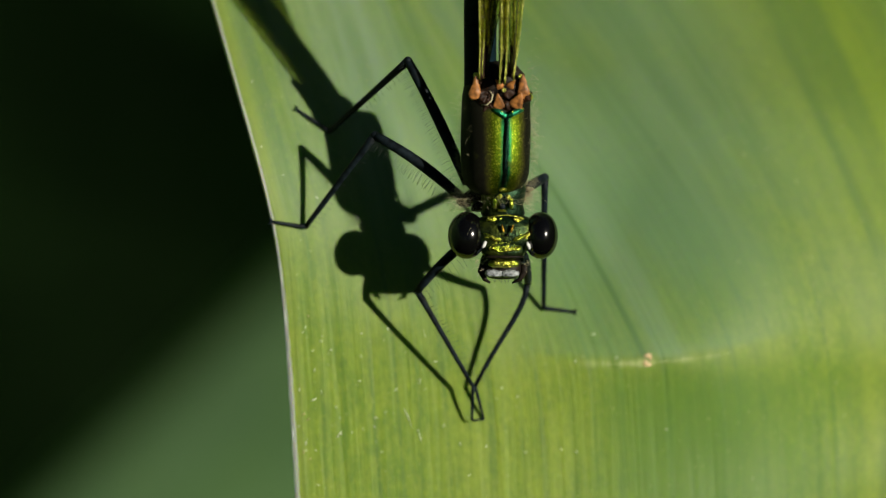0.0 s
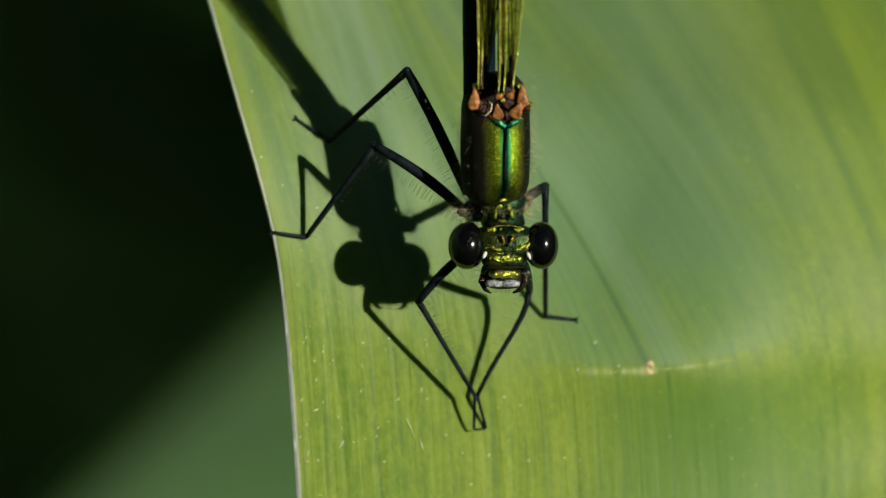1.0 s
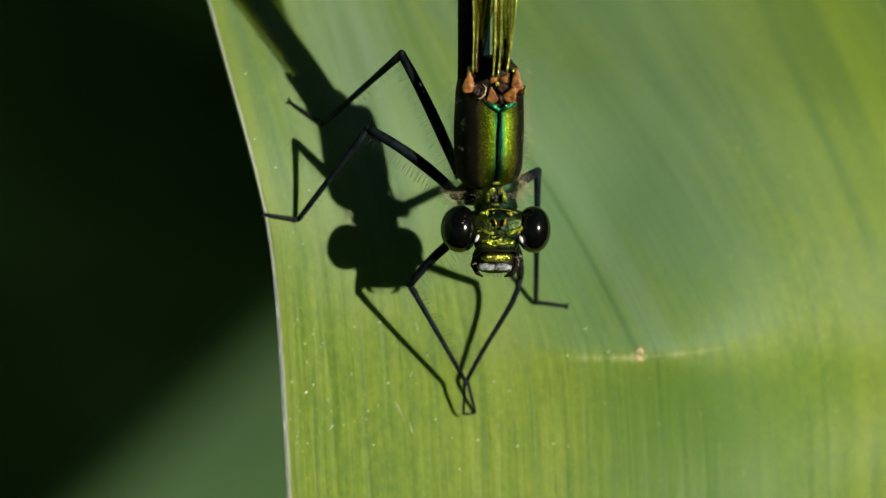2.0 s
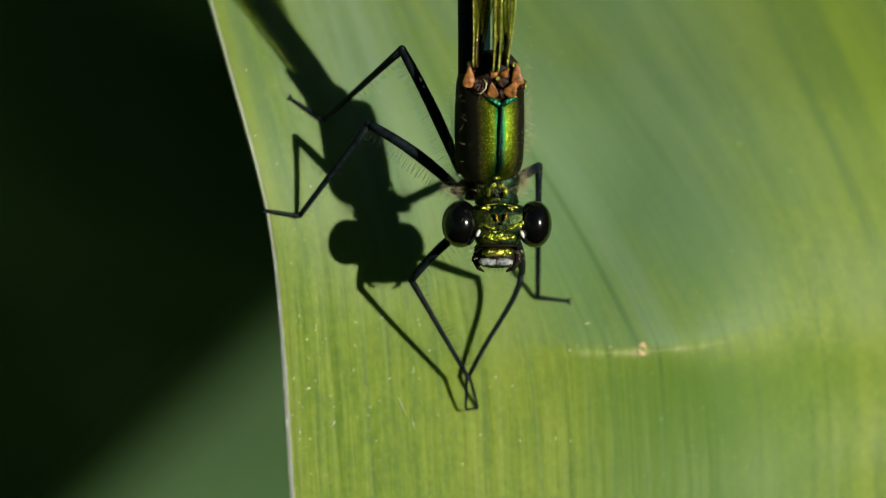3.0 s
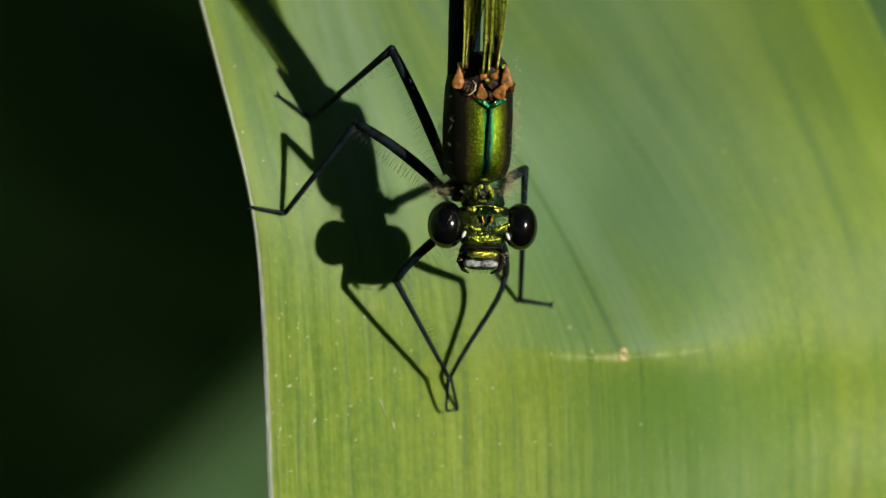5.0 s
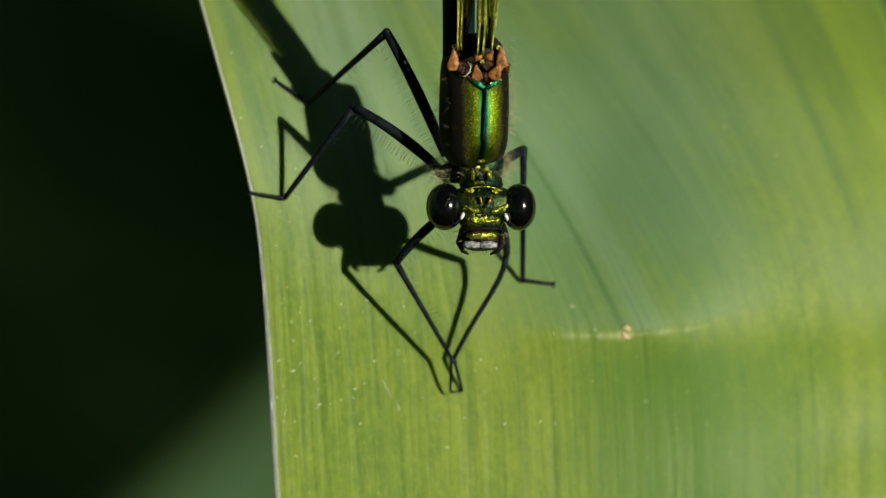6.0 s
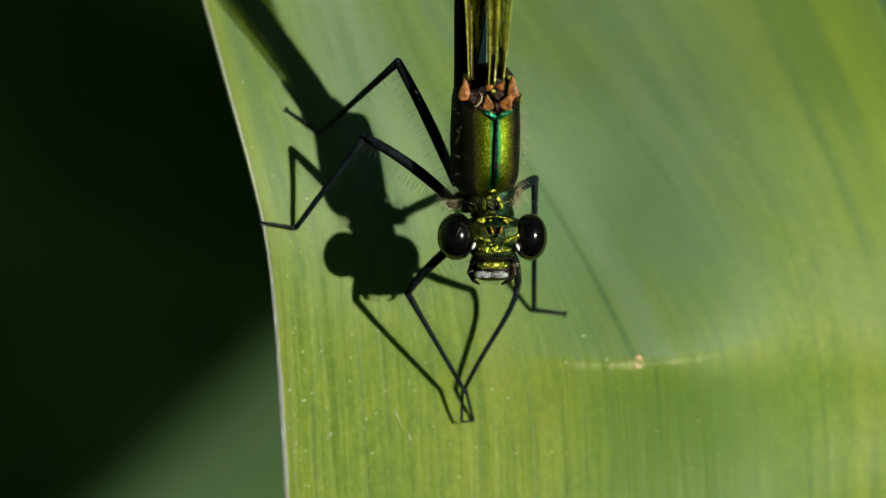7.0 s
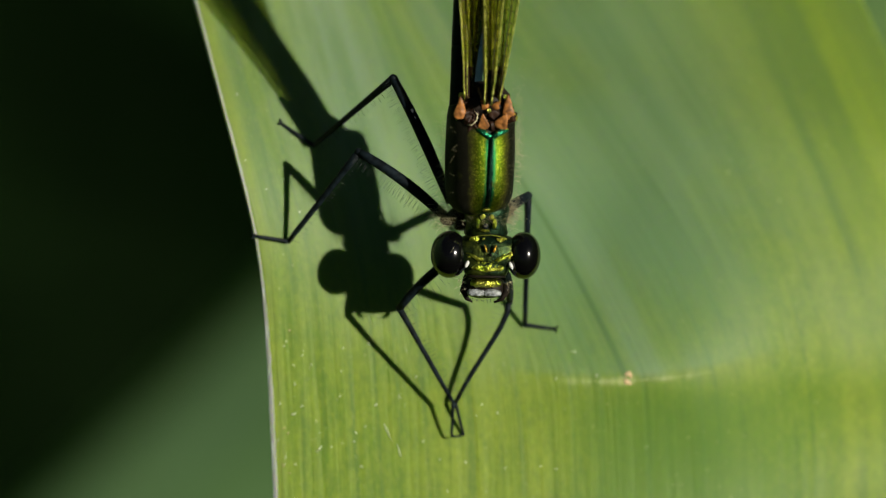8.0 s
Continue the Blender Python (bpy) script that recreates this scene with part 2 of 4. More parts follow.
M_EYE.node_tree.nodes["Principled BSDF"].inputs["Specular IOR Level"].default_value = 0.5
M_ORANGE = plain_material("orange_sclerite", (0.27, 0.108, 0.026), 0.5, spread=0.6, scale=3500.0)
M_HORN = metal_material("orange_gold_cuticle", (0.10, 0.04, 0.004), (0.55, 0.26, 0.03), (0.70, 0.50, 0.06), rough=0.3)
M_BRONZE = plain_material("brown_sclerite", (0.024, 0.011, 0.006), 0.5, spread=0.5)
M_BRONZE.node_tree.nodes["Principled BSDF"].inputs["Specular IOR Level"].default_value = 0.15
M_MOUTH = plain_material("dark_mouth_cuticle", (0.010, 0.007, 0.005), 0.55, spread=0.6)
M_MOUTH.node_tree.nodes["Principled BSDF"].inputs["Specular IOR Level"].default_value = 0.15
M_PALE = plain_material("pale_cuticle", (0.55, 0.56, 0.54), 0.5, spread=0.35, scale=6000.0)
M_LABRUM = plain_material("grey_labrum", (0.23, 0.25, 0.26), 0.45, spread=0.6, scale=7000.0, bump=0.8)
M_WING = wing_material()
M_VEIN = metal_material("gold_vein", (0.16, 0.18, 0.008), (0.42, 0.50, 0.04), (0.95, 0.92, 0.25), scale=15000.0, rough=0.22, metal=0.75, crumple=4.0)
M_VEIN_DARK = plain_material("dark_vein", (0.020, 0.017, 0.010), 0.45)
M_HAIR = plain_material("pale_hair", (0.50, 0.45, 0.27), 0.6)
M_BRISTLE = plain_material("bristle", (0.03, 0.035, 0.028), 0.5)
M_SPECK = plain_material("white_speck", (0.62, 0.66, 0.46), 0.6)
M_TAN = plain_material("tan_scar", (0.44, 0.33, 0.17), 0.7)
M_MARGIN = plain_material("leaf_margin", (0.50, 0.57, 0.54), 0.45, spread=0.3, scale=1500.0)
M_CREASE = plain_material("crease_scar", (0.36, 0.42, 0.16), 0.6, spread=0.3)
M_WATER = water_material()


# ---- mesh helpers ----
def part(name, bm, material, parent=None, label=""):
    """One mesh object from a bmesh in millimetres."""
    bmesh.ops.scale(bm, vec=(MM, MM, MM), verts=bm.verts)
    me = bpy.data.meshes.new(name)
    bm.to_mesh(me)
    bm.free()
    for p in me.polygons:
        p.use_smooth = True
    me.materials.append(material)
    ob = new(name, me)
    ob.parent = parent
    return tagged(ob, label) if label else ob


def lump(bm, c, r, power=2.0, rot=None, rings=14, spokes=24):
    """A rounded body: an ellipsoid for power 2, boxier for more."""
    m = rot or Matrix.Identity(3)

    def sp(x):
        return math.copysign(abs(x) ** (2 / power), x)

    rows = []
    for i in range(rings + 1):
        th = math.pi * i / rings
        row = []
        for j in range(spokes):
            ph = 2 * math.pi * j / spokes
            p = Vector((sp(math.sin(th)) * sp(math.cos(ph)) * r[0], sp(math.sin(th)) * sp(math.sin(ph)) * r[1], sp(math.cos(th)) * r[2]))
            row.append(m @ p + Vector(c))
            if i in (0, rings):
                break
        rows.append([bm.verts.new(p) for p in row])
    for i in range(rings):
        for j in range(spokes):
            k = (j + 1) % spokes
            if i == 0:
                bm.faces.new((rows[0][0], rows[1][j], rows[1][k]))
            elif i == rings - 1:
                bm.faces.new((rows[i][j], rows[rings][0], rows[i][k]))
            else:
                bm.faces.new((rows[i][j], rows[i + 1][j], rows[i + 1][k], rows[i][k]))
    return bm


def tube(bm, pts, radii, sides=10):
    """A tapered tube through points, with closed round ends."""
    pts = [Vector(p) for p in pts]
    rings = []
    for i, p in enumerate(pts):
        d = (pts[min(i + 1, len(pts) - 1)] - pts[max(i - 1, 0)]).normalized()
        x = d.cross(Vector((0.31, 0.17, 0.93))).normalized()
        y = d.cross(x)
        rings.append([bm.verts.new(p + (x * math.cos(6.28318 * k / sides) + y * math.sin(6.28318 * k / sides)) * radii[i]) for k in range(sides)])
    for p, q in zip(rings, rings[1:]):
        for k in range(sides):
            bm.faces.new((p[k], p[(k + 1) % sides], q[(k + 1) % sides], q[k]))
    bm.faces.new(rings[0][::-1])
    bm.faces.new(rings[-1])
    return bm


def bent(a, b, bow, n=8):
    """Points from a to b, bowed sideways."""
    a, b, bow = Vector(a), Vector(b), Vector(bow)
    return [a.lerp(b, i / n) + bow * (4 * (i / n) * (1 - i / n)) for i in range(n + 1)]


def loft(bm, sections, roll=0.0, spokes=40, power=2.4):
    """A body along v through sections (u, v, w, half width, half height); uv.x runs round from the back."""
    layer = bm.loops.layers.uv.new("uv")
    m = pose(0, 0, 0, 0, roll, 0).to_3x3()
    rings = []
    for u, v, w, hw, hh in sections:
        ring = []
        for j in range(spokes):
            ph = 2 * math.pi * j / spokes - math.pi
            x = math.copysign(abs(math.sin(ph)) ** (2 / power), math.sin(ph)) * hw
            z = math.copysign(abs(math.cos(ph)) ** (2 / power), math.cos(ph)) * hh
            ring.append(bm.verts.new(m @ Vector((x, 0, z)) + Vector((u, v, w))))
        rings.append(ring)
    for i, (p, q) in enumerate(zip(rings, rings[1:])):
        for k in range(spokes):
            f = bm.faces.new((p[k], q[k], q[(k + 1) % spokes], p[(k + 1) % spokes]))
            for loop, (kk, ii) in zip(f.loops, ((k, i), (k, i + 1), (k + 1, i + 1), (k + 1, i))):
                loop[layer].uv = (kk * 2 / spokes - 1, ii)
    bm.faces.new(rings[0])
    bm.faces.new(rings[-1][::-1])
    return bm


def softplus(x, k):
    return k * math.log1p(math.exp(x / k)) if x / k < 40 else x


def smooth(lo, hi, x):
    t = min(1.0, max(0.0, (x - lo) / (hi - lo)))
    return t * t * (3 - 2 * t)


# ---- pond ----
def pond():
    bm = bmesh.new()
    radii = [0.0, 0.5, 2, 10, 50, 300, 1500]
    rings = [[bm.verts.new((0, 0, 0))]]
    for r in radii[1:]:
        rings.append([bm.verts.new((r * 1000 * math.cos(j * math.pi / 24), r * 1000 * math.sin(j * math.pi / 24), 0)) for j in range(48)])
    for j in range(48):
        bm.faces.new((rings[0][0], rings[1][j], rings[1][(j + 1) % 48]))
    for p, q in zip(rings[1:], rings[2:]):
        for j in range(48):
            bm.faces.new((p[j], q[j], q[(j + 1) % 48], p[(j + 1) % 48]))
    return tagged(part("water", bm, M_WATER), "murky green still pond water", "water", kind="structure")


pond()


def unseen_reed_screen():
    """Unseen tall reeds added round the pool, lower sunward, to shade the water alone."""
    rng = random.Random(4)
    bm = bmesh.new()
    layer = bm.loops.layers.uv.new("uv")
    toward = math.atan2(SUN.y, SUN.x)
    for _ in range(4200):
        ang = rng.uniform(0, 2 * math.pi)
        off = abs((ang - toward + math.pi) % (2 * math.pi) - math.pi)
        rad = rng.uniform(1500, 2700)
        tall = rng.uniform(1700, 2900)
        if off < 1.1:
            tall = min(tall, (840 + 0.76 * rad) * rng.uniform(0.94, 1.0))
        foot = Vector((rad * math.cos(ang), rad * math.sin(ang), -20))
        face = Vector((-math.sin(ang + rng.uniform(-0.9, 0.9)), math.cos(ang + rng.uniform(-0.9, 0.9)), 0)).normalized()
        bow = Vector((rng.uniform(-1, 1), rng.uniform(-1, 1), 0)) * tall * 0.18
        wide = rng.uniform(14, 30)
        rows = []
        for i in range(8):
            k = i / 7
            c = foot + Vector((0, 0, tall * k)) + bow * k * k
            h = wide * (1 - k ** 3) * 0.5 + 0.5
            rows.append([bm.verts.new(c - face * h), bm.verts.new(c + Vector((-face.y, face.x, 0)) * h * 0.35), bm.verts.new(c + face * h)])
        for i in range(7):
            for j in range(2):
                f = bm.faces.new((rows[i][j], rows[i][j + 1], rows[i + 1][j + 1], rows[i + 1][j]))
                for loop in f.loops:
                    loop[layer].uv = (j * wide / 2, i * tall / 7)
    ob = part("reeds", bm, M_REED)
    return tagged(ob, "dense tall unseen reeds added round the pool to shade the water", "reeds", kind="stuff")


unseen_reed_screen()


# ---- the leaf ----
def leaf_depth(u, v):
    """Depth of the blade's face near the insect."""
    turn = 0.42 * smooth(-7, 6, v)
    s = u + 0.45 * softplus(v - 2, 2.0)
    w = 1.0 - 0.17 * u - turn * (u + 6 - softplus(s - 2.5, 2.2))
    w += 0.48 * smooth(-14, 8, v) * softplus(s - 6, 4.0) - 0.72 * smooth(-26, 10, v) * softplus(s - 17, 2.5)
    d = max(0.0, v + 0.5)
    q = softplus(v + 1, 2.0)
    w -= 0.028 * d * d if d < 6.5 else 1.183 + 0.364 * (d - 6.5)
    w -= 0.6 * (softplus(v - 8.5, 1.0) if v < 16 else 7.5)
    w -= 0.33 * softplus(v + 6.2, 0.35 + 5 * smooth(13, 24, u) + 2 * smooth(8, 3, u)) * smooth(2 - q, 9.5 + 0.5 * q, u) * (1 - 0.35 * smooth(16, 32, u))
    return w


def leaf_point(f, b):
    """A point of the blade: f from 0 to 1 across it, b millimetres along it."""
    v = max(-16.0, min(16.0, b))
    left = -9.15 - 0.06 * v - 0.49 * softplus((v - 1.2) / 2, 1.0)
    right = 34.0 - 0.36 * softplus(v + 5, 2.5)
    pull = 4.5 * math.tanh(0.36 * softplus(v + 6.3, 0.25 + 4 * smooth(0.55, 0.78, f) + 1.5 * smooth(0.45, 0.3, f)) / 4.5)
    u = left + (right - left) * f - pull * math.exp(-(((f - 0.5) / 0.2) ** 2))
    u -= 0.27 * softplus(v - 2, 2.0) * math.exp(-(((f - 0.62) / 0.22) ** 2))
    w = leaf_depth(u, v)
    if b > 16:
        k = (b - 16) / 62
        mid = left + (right - left) * 0.42
        u = mid + (u - mid) * math.sqrt(max(0.0, 1 - k * k)) - 0.33 * (b - 16)
        v, w = b, w - 0.7 * (b - 16) - 0.004 * (b - 16) ** 2
    if b < -16:
        s = -16 - b
        bend = min(1.0, s / 60)
        mid = left + (right - left) * 0.5
        u = mid + (u - mid) * (1 - 0.55 * smooth(0, 170, s))
        fall = 0.707 * (0.5 * 60 * bend * bend + max(0.0, s - 60))
        v = b + 0.293 * (0.5 * 60 * bend * bend + max(0.0, s - 60))
        w -= fall
    return Vector((u, v, w))


def blade(name, point, along, across, width, thick, material):
    """A thin closed blade through point(f, b)."""
    bm = bmesh.new()
    layer = bm.loops.layers.uv.new("uv")
    grid = [[point(i / across, b) for i in range(across + 1)] for b in along]
    top = [[bm.verts.new(p) for p in row] for row in grid]
    low = []
    for j, row in enumerate(grid):
        line = []
        for i, p in enumerate(row):
            du = row[min(i + 1, across)] - row[max(i - 1, 0)]
            dv = grid[min(j + 1, len(grid) - 1)][i] - grid[max(j - 1, 0)][i]
            n = du.cross(dv)
            n = n.normalized() if n.length > 1e-9 else Vector((0, 0, 1))
            line.append(bm.verts.new(p - n * thick))
        low.append(line)

    def face(vs, uvs):
        f = bm.faces.new(vs)
        for loop, uv in zip(f.loops, uvs):
            loop[layer].uv = uv

    for j in range(len(along) - 1):
        b0, b1 = along[j], along[j + 1]
        for i in range(across):
            a0, a1 = width * i / across, width * (i + 1) / across
            uvs = ((a0, b0), (a1, b0), (a1, b1), (a0, b1))
            face((top[j][i], top[j][i + 1], top[j + 1][i + 1], top[j + 1][i]), uvs)
            face((low[j][i], low[j + 1][i], low[j + 1][i + 1], low[j][i + 1]), (uvs[0], uvs[3], uvs[2], uvs[1]))
        for i, a in ((0, 0.0), (across, width)):
            vs = (top[j][i], top[j + 1][i], low[j + 1][i], low[j][i])
            face(vs if i == 0 else vs[::-1], ((a, b0), (a, b1), (a, b1), (a, b0)))
    for j in (0, len(along) - 1):
        for i in range(across):
            face((top[j][i], low[j][i], low[j][i + 1], top[j][i + 1]), ((0, 0),) * 4)
    bmesh.ops.recalc_face_normals(bm, faces=bm.faces)
    return part(name, bm, material)


def main_leaf():
    along = [-1275 + 45 * i for i in range(21)] + [-330 + 14 * i for i in range(19)] + [-64 + 4 * i for i in range(12)] + [-17 + 0.25 * i for i in range(133)] + [17 + 3 * i for i in range(20)] + [76.5, 77.6]
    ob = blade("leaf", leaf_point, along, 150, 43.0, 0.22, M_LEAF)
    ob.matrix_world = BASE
    return tagged(ob, "broad pale green blade leaf with parallel veins and a creased fold", "leaf")


leaf = main_leaf()


def background_blades():
    def make(name, label, start, heading, length, width, cup, droop, tilt):
        place = BASE @ pose(start[0] * MM, start[1] * MM, start[2] * MM, tilt[0], tilt[1], heading)
        down = place.to_3x3().inverted() @ Vector((0, 0, -1))
        deep = place.translation.z / MM + 40

        def at(f, b):
            s = max(0.0, b) / length
            under = max(0.0, -b)
            half = width * 0.5 * (1 - 0.55 * s ** 3) * (1 - 0.65 * smooth(0, 220, under))
            x = (f - 0.5) * 2 * half
            k = smooth(0, 160, under)
            return Vector((x, max(0.0, b) - under * (1 - k), -cup * (x / half) ** 2 * half * 2 / width - droop * s * s)) + down * under * k

        along = [-deep + (deep - 200) * i / 10 for i in range(10)] + [-200 + 10 * i for i in range(20)] + [length * i / 40 for i in range(41)]
        ob = blade(name, at, along, 24, width, 0.3, M_GLAUCOUS)
        ob.matrix_world = place
        rib = [at(0.5, b) + Vector((0, 0, 0.2)) for b in along]
        part("midrib", tube(bmesh.new(), rib, [1.7 - 1.2 * i / len(along) for i in range(len(along))], 8), M_GLAUCOUS, ob, "raised midrib")
        return tagged(ob, label, "leaf")

    return make("reed_leaf", "grey-green blade leaf in soft sunlight behind the broad leaf", (-116, -163, -600), -45, 386, 94, 34, 9, (0, 13))


reed_low = background_blades()


# ---- the damselfly ----
fly = new("damselfly")
fly.matrix_world = BASE
tagged(fly, "metallic green damselfly with black eyes perched head down on a leaf", "insect")
ROLL = 17.0


def spot(px, py, w):
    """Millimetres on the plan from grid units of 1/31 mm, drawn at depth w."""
    k = (1 - w / 300) / 31
    return Vector(((px - 784) * k, (441 - py) * k, w))


def crumple(bm, amount, size, seed):
    """Uneven edges and dents on a small plate."""
    for vert in bm.verts:
        q = vert.co / size + Vector((seed * 7.3, seed * 3.1, 0))
        vert.co += Vector((noise.noise(q), noise.noise(q + Vector((9, 0, 0))), noise.noise(q + Vector((0, 9, 0))))) * amount
    return bm


def petal(c, r, angle, point=0.75):
    """A flat drop-shaped plate, pointed towards the tail end."""
    bm = lump(bmesh.new(), (0, 0, 0), r, 2.9)
    m = pose(0, 0, 0, 0, 0, angle).to_3x3()
    for vert in bm.verts:
        k = vert.co.y / r[1]
        vert.co.x *= 1 - point * max(0.0, k + 0.55) / 1.55
        vert.co.z -= 0.5 * abs(vert.co.x) * r[2] / r[0]
        vert.co.z += 0.15 * k
        vert.co = m @ vert.co + Vector(c)
    return bm


def build_head():
    bm = bmesh.new()
    lump(bm, spot(892, 414, 8.7), (2.0, 1.1, 1.35), 2.6)
    lump(bm, spot(891, 440, 9.1), (1.25, 0.62, 0.85), 2.8)
    head = part("head", bm, M_HEAD, fly, "dark bronze-green head capsule")
    for px, rx in ((826, 1.04), (957, 0.96)):
        part("eye", lump(bmesh.new(), spot(px, 417, 9.0), (rx, 1.31, 1.25), 2.05, rings=24, spokes=40), M_EYE, head, "glossy black compound eye")
    for side in (-1, 1):
        c = 893
        part("vertex_mark", crumple(lump(bmesh.new(), spot(c + 1 + side * 24, 388, 9.9), (0.28, 0.10, 0.12)), 0.09, 0.2, side + 3), M_GOLD, head)
        brow = [spot(c + 4 + side * 47, 411, 9.75), spot(c + 4 + side * 36, 414, 9.92), spot(c + 4 + side * 22, 420, 10.0), spot(c + 4 + side * 11, 425, 10.02)]
        part("brow", crumple(tube(bmesh.new(), bent(brow[0], brow[1], (0, 0, 0), 4)[:-1] + bent(brow[1], brow[3], (0, -0.05, 0.05), 6), [0.06, 0.07, 0.08, 0.09, 0.09, 0.08, 0.1, 0.12, 0.13, 0.12, 0.08], 8), 0.09, 0.2, side + 9), M_GOLD, head, "gold brow ridge")
        part("frons_ridge", crumple(lump(bmesh.new(), spot(c + 1 + side * 22, 440, 9.92), (0.24, 0.12, 0.12)), 0.09, 0.2, side + 5), M_GOLD, head)
        part("antenna_base", lump(bmesh.new(), spot(c + 3 + side * 39, 434 + side, 9.85), (0.11, 0.23, 0.14), rot=pose(0, 0, 0, 0, 0, side * 24 - 2).to_3x3()), M_PALE, head, "whitish antenna base")
        base = spot(c + side * 40, 440, 9.9)
        part("antenna", tube(bmesh.new(), bent(base, base + Vector((side * 0.25, -0.4, 0.3)), (side * 0.1, 0, 0.1)), [0.05 - 0.004 * i for i in range(9)], 6), M_BLACK, head)
        part("tubercle", lump(bmesh.new(), spot(c + 5 + side * 8, 405, 10.2), (0.07, 0.24, 0.12), rot=pose(0, 0, 0, 0, 0, -side * 16).to_3x3()), M_HORN, head, "small orange tubercle")
        part("mandible", tube(bmesh.new(), [spot(c - 2 + side * 36, 468, 8.7), spot(c - 3 + side * 38, 480, 8.6), spot(c - 4 + side * 31, 495, 8.5), spot(c - 6 + side * 19, 501, 8.5)], [0.20, 0.22, 0.13, 0.05]), M_MOUTH, head, "dark brown curved mandible")
    for dx, dy in ((0, 6), (-7, -4), (7, -4)):
        part("ocellus", lump(bmesh.new(), spot(898 + dx, 410 + dy, 10.15), (0.10, 0.10, 0.09), rings=8, spokes=12), M_EYE, head)
    part("frons", crumple(tube(bmesh.new(), bent(spot(868, 440, 9.85), spot(921, 439, 9.85), (0, -0.12, 0.1), 10), [0.06, 0.09, 0.11, 0.1, 0.08, 0.1, 0.12, 0.1, 0.1, 0.09, 0.06], 8), 0.1, 0.22, 17), M_GOLD, head, "gold ridge across the face")
    part("occiput_rim", tube(bmesh.new(), bent(spot(862, 387, 9.75), spot(926, 387, 9.75), (0, 0.18, 0.1), 10), [0.03] * 11, 6), M_GOLD, head, "thin gold rim behind the head")
    rng = random.Random(12)
    bm = bmesh.new()
    for px, py, rx, ry, count in ((871, 418, 14, 4, 16), (921, 418, 14, 4, 16), (896, 438, 24, 5, 26), (874, 389, 9, 4, 9), (918, 389, 9, 4, 9), (896, 423, 10, 4, 12), (892, 467, 22, 5, 14), (890, 430, 18, 4, 10)):
        for _ in range(count):
            r = rng.uniform(0.025, 0.075)
            w = 9.93 - 0.0005 * abs(px - 893) if py < 450 else 9.72
            lump(bm, spot(px + rng.gauss(0, rx * 0.55), py + rng.gauss(0, ry * 0.55), w), (r * rng.uniform(1, 2.2), r, 0.06), 2.2, pose(0, 0, 0, 0, 0, rng.uniform(-40, 40)).to_3x3(), 5, 7)
    tagged(part("gilding", bm, M_GOLD, head, "scattered gold flecks on the face"), kind="stuff")
    for px, py, count, reach in ((848, 468, 20, -1), (932, 464, 14, 1), (889, 496, 26, 0)):
        bm = bmesh.new()
        for _ in range(count):
            p = spot(px + rng.gauss(0, 4 if reach else 14), py + rng.gauss(0, 8 if reach else 1), 8.8)
            o = Vector((reach * rng.uniform(0.3, 1) + rng.uniform(-0.2, 0.2), rng.uniform(-1, 0.2), rng.uniform(0, 0.6))).normalized() * rng.uniform(0.15, 0.34)
            tube(bm, [p, p + o * 0.5, p + o], [0.012, 0.010, 0.004], 3)
        tagged(part("whiskers", bm, M_HAIR if reach else M_BRISTLE, head, "fine hairs round the mouth"), kind="stuff")
    part("face_band", lump(bmesh.new(), spot(891, 455, 9.2), (1.12, 0.10, 0.8), 3.0), M_MOUTH, head)
    part("clypeus", crumple(lump(bmesh.new(), spot(891, 467, 9.0), (0.88, 0.24, 0.80), 2.8), 0.08, 0.18, 6), M_GOLD, head, "shining gold clypeus")
    bm = lump(bmesh.new(), spot(889, 474, 8.1), (1.15, 0.6, 1.1), 2.7)
    part("mouth", bm, M_MOUTH, head, "dark brown mouthparts")
    part("labium", lump(bmesh.new(), spot(889, 468, 7.3), (1.25, 0.85, 0.8), 2.6), M_BLACK, head)
    for side in (-1, 1):
        part("labrum", crumple(lump(bmesh.new(), spot(889 + side * 14.5, 484, 9.0), (0.49, 0.20, 0.34), 3.0), 0.07, 0.2, side + 2), M_LABRUM, head, "grey-white labrum plate")
    return head


